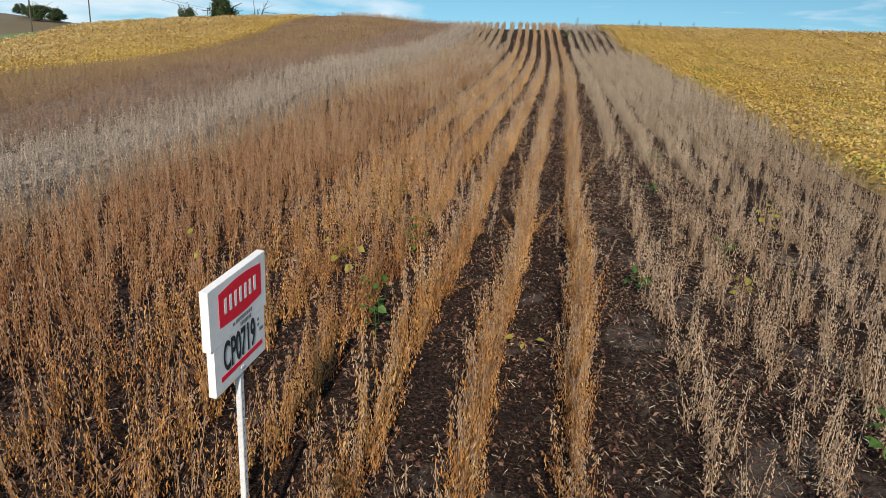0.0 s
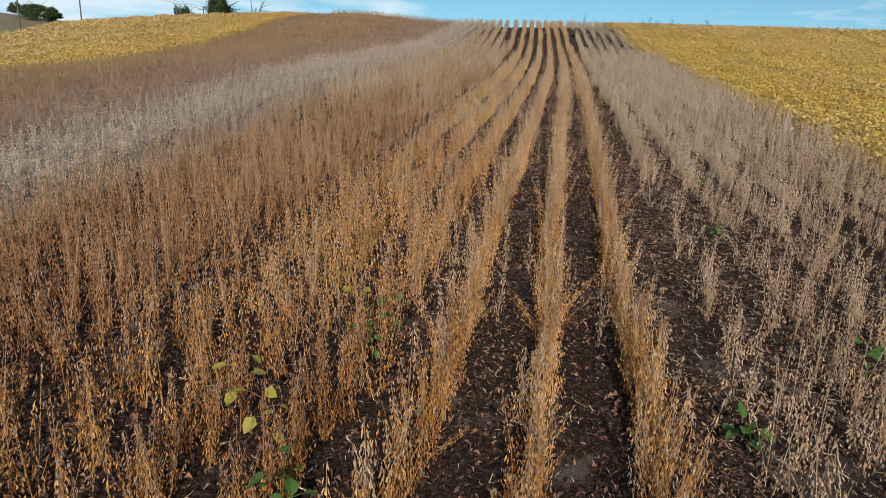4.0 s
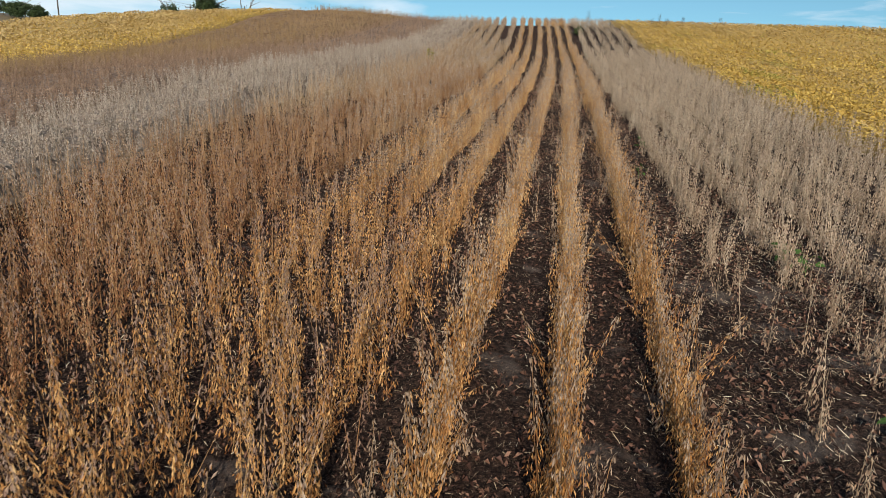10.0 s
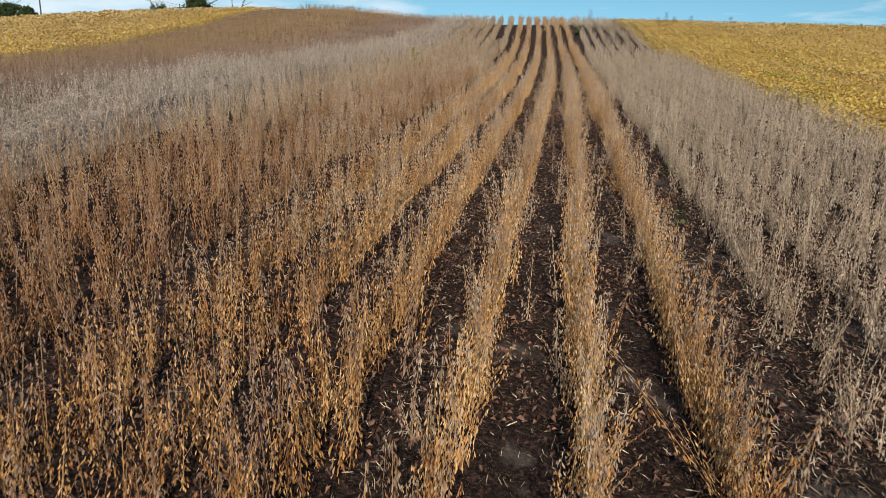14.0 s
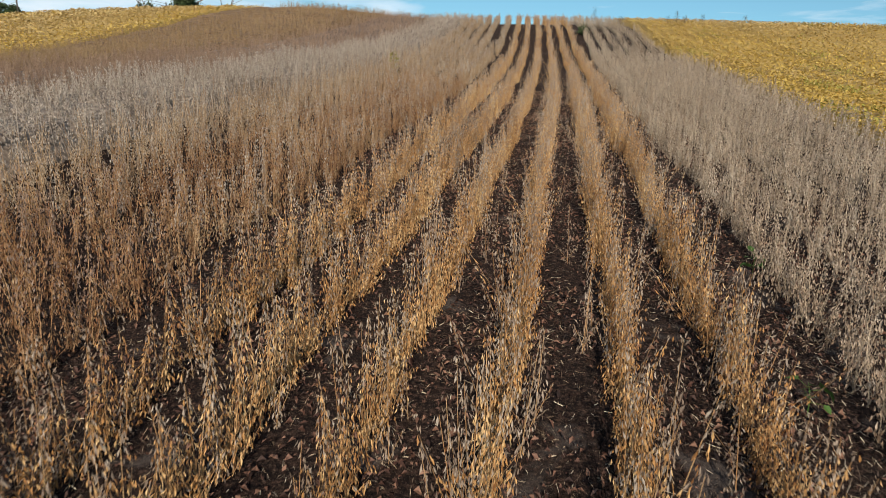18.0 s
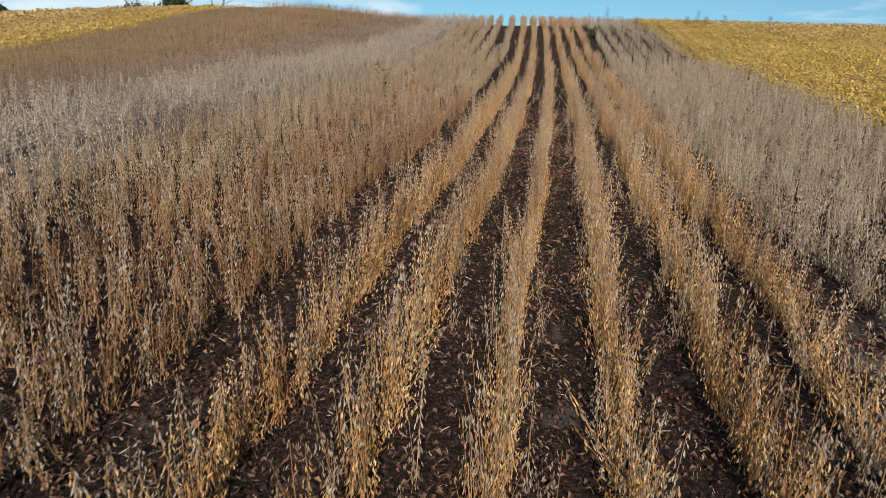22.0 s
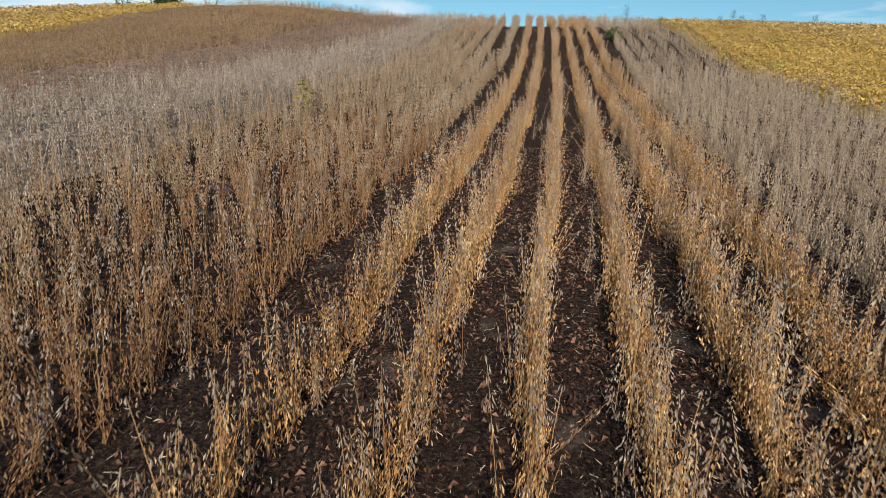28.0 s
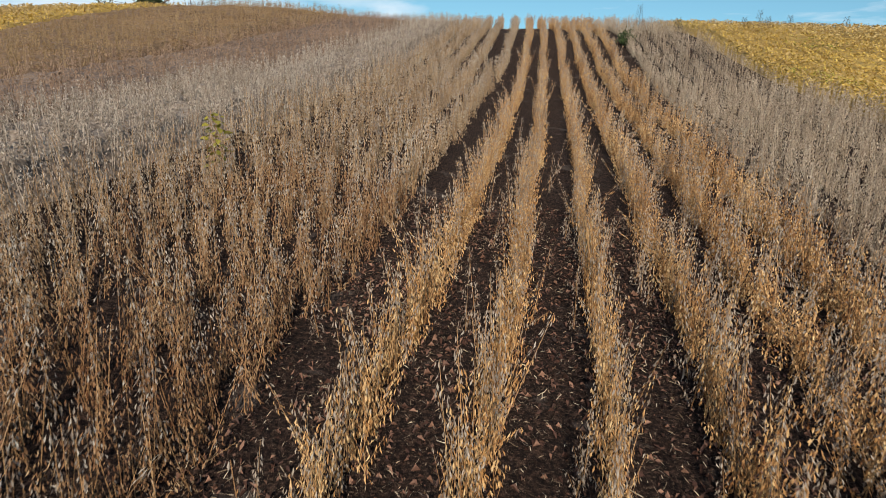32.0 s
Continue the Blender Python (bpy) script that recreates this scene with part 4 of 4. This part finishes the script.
def variety_sign():
    foot = on_land(-1.505, 3.24)
    e = thing("field_sign", foot, "white plastic variety sign with a red band on a metal post", "sign")
    e.matrix_world = Matrix.Translation(foot) @ pose(0, 0, 0.068, 5.7, 3.4, -3.2) @ Matrix.Diagonal((0.75, 0.703, 1, 1))
    top, mid, low = 1.8602, 1.5559, 1.3000
    part("upper_board", box(-0.028, 0.028, -0.385, 0.375, mid, top, 0.002), M_WHITE, e)
    part("lower_board", box(-0.024, 0.027, -0.35, 0.345, low, mid - 0.0003, 0.0012), M_WHITE, e)
    f = 0.028
    curve = [(-0.265 + 0.57 * s / 10, 1.8117 + 0.018 * math.sin(math.pi * s / 10)) for s in range(11)]
    under = [(0.305 - 0.57 * s / 10, 1.6415 - 0.012 * math.sin(math.pi * s / 10)) for s in range(11)]
    part("red_band", plate(curve + under, f), M_SIGNRED, e, "red band")
    for k in range(7):
        a = -0.20 + 0.066 * k
        part("white_bar", plate([(a, 1.6926), (a + 0.030, 1.6926), (a + 0.030, 1.7720), (a, 1.7720)], f + 0.0016), M_WHITE, e, "white bar")
    for z, a0, a1 in ((1.6061, -0.06, 0.17), (1.5744, -0.005, 0.15)):
        n = 8 if z > 1.5606 else 6
        for k in range(n):
            a = a0 + (a1 - a0) * k / n
            part("grey_bar", plate([(a, z - 0.010), (a + (a1 - a0) / n * 0.7, z - 0.010), (a + (a1 - a0) / n * 0.7, z + 0.010), (a, z + 0.010)], f), M_GREYINK, e, "small grey bar")
    part("grey_bar", plate([(-0.105, 1.5956), (-0.075, 1.5956), (-0.075, 1.6114), (-0.105, 1.6114)], f), M_GREYINK, e, "small grey bar")
    txt = bpy.data.curves.new("writing", "FONT")
    txt.body = "CP0719"
    txt.size, txt.extrude, txt.offset = 0.178, 0.0010, 0.003
    txt.align_x, txt.align_y = "CENTER", "BOTTOM_BASELINE"
    ob = new("writing", txt)
    ob.parent = e
    ob.matrix_basis = Matrix.Translation((0.0300, -0.025, 1.4000)) @ Matrix(((0, 0, 1, 0), (1, 0, 0, 0), (0, 1, 0, 0), (0, 0, 0, 1))) @ Matrix.Diagonal((0.77, 1.20, 1, 1))
    txt.materials.append(M_INK)
    tagged(ob, "black printed letters and digits")
    for k, z in enumerate((1.5073, 1.4765)):
        part("grey_bar", plate([(0.235, z), (0.26, z), (0.26, z + 0.014), (0.235, z + 0.014)], 0.027), M_GREYINK, e, "small grey bar")
    part("grey_bar", plate([(0.262, 1.4411), (0.315, 1.4411), (0.315, 1.4588), (0.262, 1.4588)], 0.027), M_GREYINK, e, "small grey bar")
    part("red_stripe", plate([(-0.275, 1.3555), (0.30, 1.3555), (0.30, 1.3821), (-0.275, 1.3821)], 0.027), M_SIGNRED, e, "red stripe")
    post = part("post", box(-0.020, 0.020, -0.024, 0.024, -0.25, low + 0.25, 0.003), M_POST, e, "grey metal post")
    # punched holes are flat discs on the post, their inner dark painted black
    for k in range(24):
        z = 0.03 + 0.05 * k
        part("hole", plate([(0.006 * math.cos(a), z + 0.006 * math.sin(a)) for a in np.arange(8) * 0.7854], 0.0202, 0.0008), M_INK, post, "black disc painting the dark inside a punched hole")
    for side in (-1, 1):
        part("bolt", box(0.027, 0.034, side * 0.012 - 0.006, side * 0.012 + 0.006, 1.3272, 1.3415, 0.002), M_POST, e, "metal bolt")


variety_sign()


# ---- the far slope: trees, poles, grass verge
def limb(bag, a, b, r0, r1):
    bag.add(tube(a, b, r0, r1, 6), 0)


def tree(x, y, height, width, label, dense=2200, cone=0.0, bare=False, up=0.0, name="tree"):
    g = np.random.default_rng(int(abs(x * 7 + y * 3)))
    e = thing(name, on_land(x, y, up), label, "tree" if name == "tree" else "bush")
    bag = Bag()
    limb(bag, (0, 0, -0.4), (0.05, 0, height * 0.35), height * 0.032, height * 0.022)
    limb(bag, (0.05, 0, height * 0.35), (0, 0.1, height * 0.85), height * 0.022, height * 0.006)
    tips = []
    for k in range(16 if bare else 11):
        a = k * 2.4 + g.normal(0, 0.3)
        z0 = height * g.uniform(0.15 if bare else 0.22, 0.7)
        tipv = np.array((math.cos(a) * width * 0.42 * g.uniform(0.6, 1), math.sin(a) * width * 0.42 * g.uniform(0.6, 1), min(height * 0.95, z0 + height * g.uniform(0.12, 0.4))))
        midv = np.array((0, 0, z0)) * 0.5 + tipv * 0.5 + np.array((0, 0, 0.03 * height))
        limb(bag, (0, 0, z0), midv, height * 0.012, height * 0.008)
        limb(bag, midv, tipv, height * 0.008, height * 0.003)
        tips.append(tipv)
        if bare:
            for q in range(4):
                limb(bag, midv + (tipv - midv) * q / 4, midv + (tipv - midv) * q / 4 + g.normal(0, 0.12, 3) * height + np.array((0, 0, 0.1 * height)), height * 0.004, height * 0.002)
    v, t, m = bag.arrays()
    mesh_part("trunk", mesh_from("trunk", v, t, [M_BARK]), e)
    if bare:
        return
    # crown of many small leaf clumps gathered on lobes of uneven size
    lobes = 26
    c = g.normal(0, 1, (lobes, 3))
    c /= np.linalg.norm(c, axis=1)[:, None]
    rad = g.uniform(0.45, 1.0, lobes)[:, None] ** 0.5
    c = c * rad
    c[:, 2] = np.abs(c[:, 2]) * 1.0 - 0.18
    taper = 1 - cone * np.clip(c[:, 2:3], 0, 1)
    c[:, :2] *= taper
    dense = dense * 4
    own = g.integers(0, lobes, dense)
    p = c[own] + g.normal(0, 0.10, (dense, 3))
    p = p * np.array((width * 0.5, width * 0.5, height * 0.62)) * 0.86 + np.array((0, 0, height * 0.38))
    p[:, 2] = np.maximum(p[:, 2], height * 0.03)
    n = len(p)
    s = width * 0.016 * g.uniform(0.6, 1.5, n)[:, None]
    d = g.normal(0, 1, (n, 3))
    d /= np.linalg.norm(d, axis=1)[:, None]
    u = np.cross(d, g.normal(0, 1, (n, 3)))
    u /= np.linalg.norm(u, axis=1)[:, None]
    v = np.stack([p - d * s, p + u * s * 0.7, p + d * s, p - u * s * 0.7], 1).reshape(-1, 3)
    t = (np.array([(0, 1, 2), (0, 2, 3)])[None] + (np.arange(n) * 4)[:, None, None]).reshape(-1, 3)
    mesh_part("crown", mesh_from("crown", v, t, [M_TREE]), e)


def pole(x, y, base, height, arm=True):
    """A wooden power pole; base is the foot's depth below the soil."""
    e = thing("power_pole", on_land(x, y), "weathered wooden power pole beyond the field", "power pole", "power poles")
    bm = bmesh.new()
    bmesh.ops.create_cone(bm, cap_ends=True, segments=10, radius1=0.13, radius2=0.09, depth=height + base)
    bmesh.ops.translate(bm, vec=(0, 0, (height - base) / 2), verts=bm.verts)
    part("shaft", bm, M_POLE, e)
    if arm:
        part("crossarm", box(-1.1, 1.1, -0.06, 0.06, height - 0.7, height - 0.55, 0.01), M_POLE, e)
        for k in (-1, 0, 1):
            bm = bmesh.new()
            bmesh.ops.create_cone(bm, cap_ends=True, segments=8, radius1=0.06, radius2=0.03, depth=0.16)
            bmesh.ops.translate(bm, vec=(k * 0.95, 0, height - 0.47), verts=bm.verts)
            part("insulator", bm, M_GREYINK, e)


tree(-145.1, 182.2, 6.6, 11.0, "broad dark green tree on the far rise", 4200, up=-1.5)
tree(-152.9, 183.4, 4.6, 5.7, "smaller dark green tree beside the broad one", 1800, up=-1.0)
tree(-74.5, 149.6, 17.6, 11.0, "dense dark green tree behind the crest", 3600, cone=0.35)
tree(-83.6, 149.7, 13.2, 9.0, "low rounded green tree behind the crest", 2400)
tree(-66.8, 149.6, 13.8, 6.6, "bare leafless shrub behind the crest", bare=True, name="shrub")
tree(-67, 104, 4.6, 4.0, "low dark bush at the field edge", 1500, name="bush")
pole(-79, 110, 1.0, 14.0)
pole(-82, 100, 1.0, 14.0)
pole(-73.5, 140, 1.0, 11.5)


def wire(a, b, sag):
    """A slack cable between two pole tops."""
    e = thing("power_cable", a, "thin dark power cable slung between the poles", "cable", "power cables")
    d = Vector(b) - Vector(a)
    bag = Bag()
    spots = [np.array(d) * q / 12 - np.array((0, 0, sag * 4 * (q / 12) * (1 - q / 12))) for q in range(13)]
    for p, q in zip(spots, spots[1:]):
        bag.add(tube(p, q, 0.03, 0.03), 0)
    v, t, m = bag.arrays()
    mesh_part("strand", mesh_from("strand", v, t, [M_INK]), e)


for side in (-0.95, 0.95):
    tops = [on_land(px + side, py, h - 0.4) for px, py, h in ((-82, 100, 14.0), (-79, 110, 14.0), (-73.5, 140, 11.5))]
    wire(tops[0], tops[1], 0.15)
    wire(tops[1], tops[2], 0.5)


# ---- tall weeds standing out on the crest
def tall_weed(x, y, tall, green=False):
    e = thing("tall_weed", on_land(x, y), "tall dry weed standing above the crop on the crest", "weed", "tall weeds on the crest")
    bag = Bag()
    bag.add(tube((0, 0, -0.05), (0.03, 0, tall), 0.014, 0.006), 0)
    for k in range(14):
        z = tall * (0.35 + 0.045 * k)
        a = k * 2.4
        w = 0.30 * (1.15 - z / tall)
        bag.add(tube((0.02, 0, z), (math.cos(a) * w, math.sin(a) * w, z + 0.16), 0.008, 0.004), 0)
    v, t, m = bag.arrays()
    mesh_part("stem", mesh_from("stem", v, t, [M_BARK]), e)
    bag = Bag()
    for k in range(40):
        z = tall * (0.35 + 0.65 * k / 40)
        a = k * 2.4
        w = 0.26 * (1.15 - z / tall)
        bag.add(pod(np.array((math.cos(a) * w, math.sin(a) * w, z + 0.1)), np.array((math.cos(a), math.sin(a), 0.6)), 0.10, 0.035, 2), 0)
    v, t, m = bag.arrays()
    tagged(mesh_part("seed_heads", mesh_from("seed_heads", v, t, [M_BARK]), e), kind="stuff")


for x, y, tall in ((0.8, 70.8, 1.45), (6.6, 71.4, 1.3), (6.1, 72.2, 0.9), (7.4, 73.0, 0.88), (9.0, 75, 0.9), (12.5, 77, 0.9), (2.6, 70, 0.95)):
    tall_weed(x, y, tall)


def hill_bush(x, y):
    e = thing("weed_bush", on_land(x, y), "dark green bushy weed growing between two rows", "weed")
    n = 900
    p = rng.normal(0, 1, (n, 3)) * np.array((0.16, 0.5, 0.16)) + np.array((0, 0, 0.36))
    p[:, 2] = np.maximum(p[:, 2], 0.03)
    d = rng.normal(0, 1, (n, 3))
    d /= np.linalg.norm(d, axis=1)[:, None]
    u = np.cross(d, rng.normal(0, 1, (n, 3)))
    u /= np.linalg.norm(u, axis=1)[:, None]
    v = np.stack([p - d * 0.05, p + u * 0.03, p + d * 0.05, p - u * 0.03], 1).reshape(-1, 3)
    t = (np.array([(0, 1, 2), (0, 2, 3)])[None] + (np.arange(n) * 4)[:, None, None]).reshape(-1, 3)
    mesh_part("leaves", mesh_from("leaves", v, t, [M_TREE]), e)
    bag = Bag()
    for k in range(5):
        bag.add(tube((0, 0.15 * (k - 2), -0.03), (0.05 * (k % 2), 0.18 * (k - 2), 0.5), 0.008, 0.004), 0)
    v, t, m = bag.arrays()
    mesh_part("stem", mesh_from("stem", v, t, [M_BARK]), e)


hill_bush(0.06, 68.0)
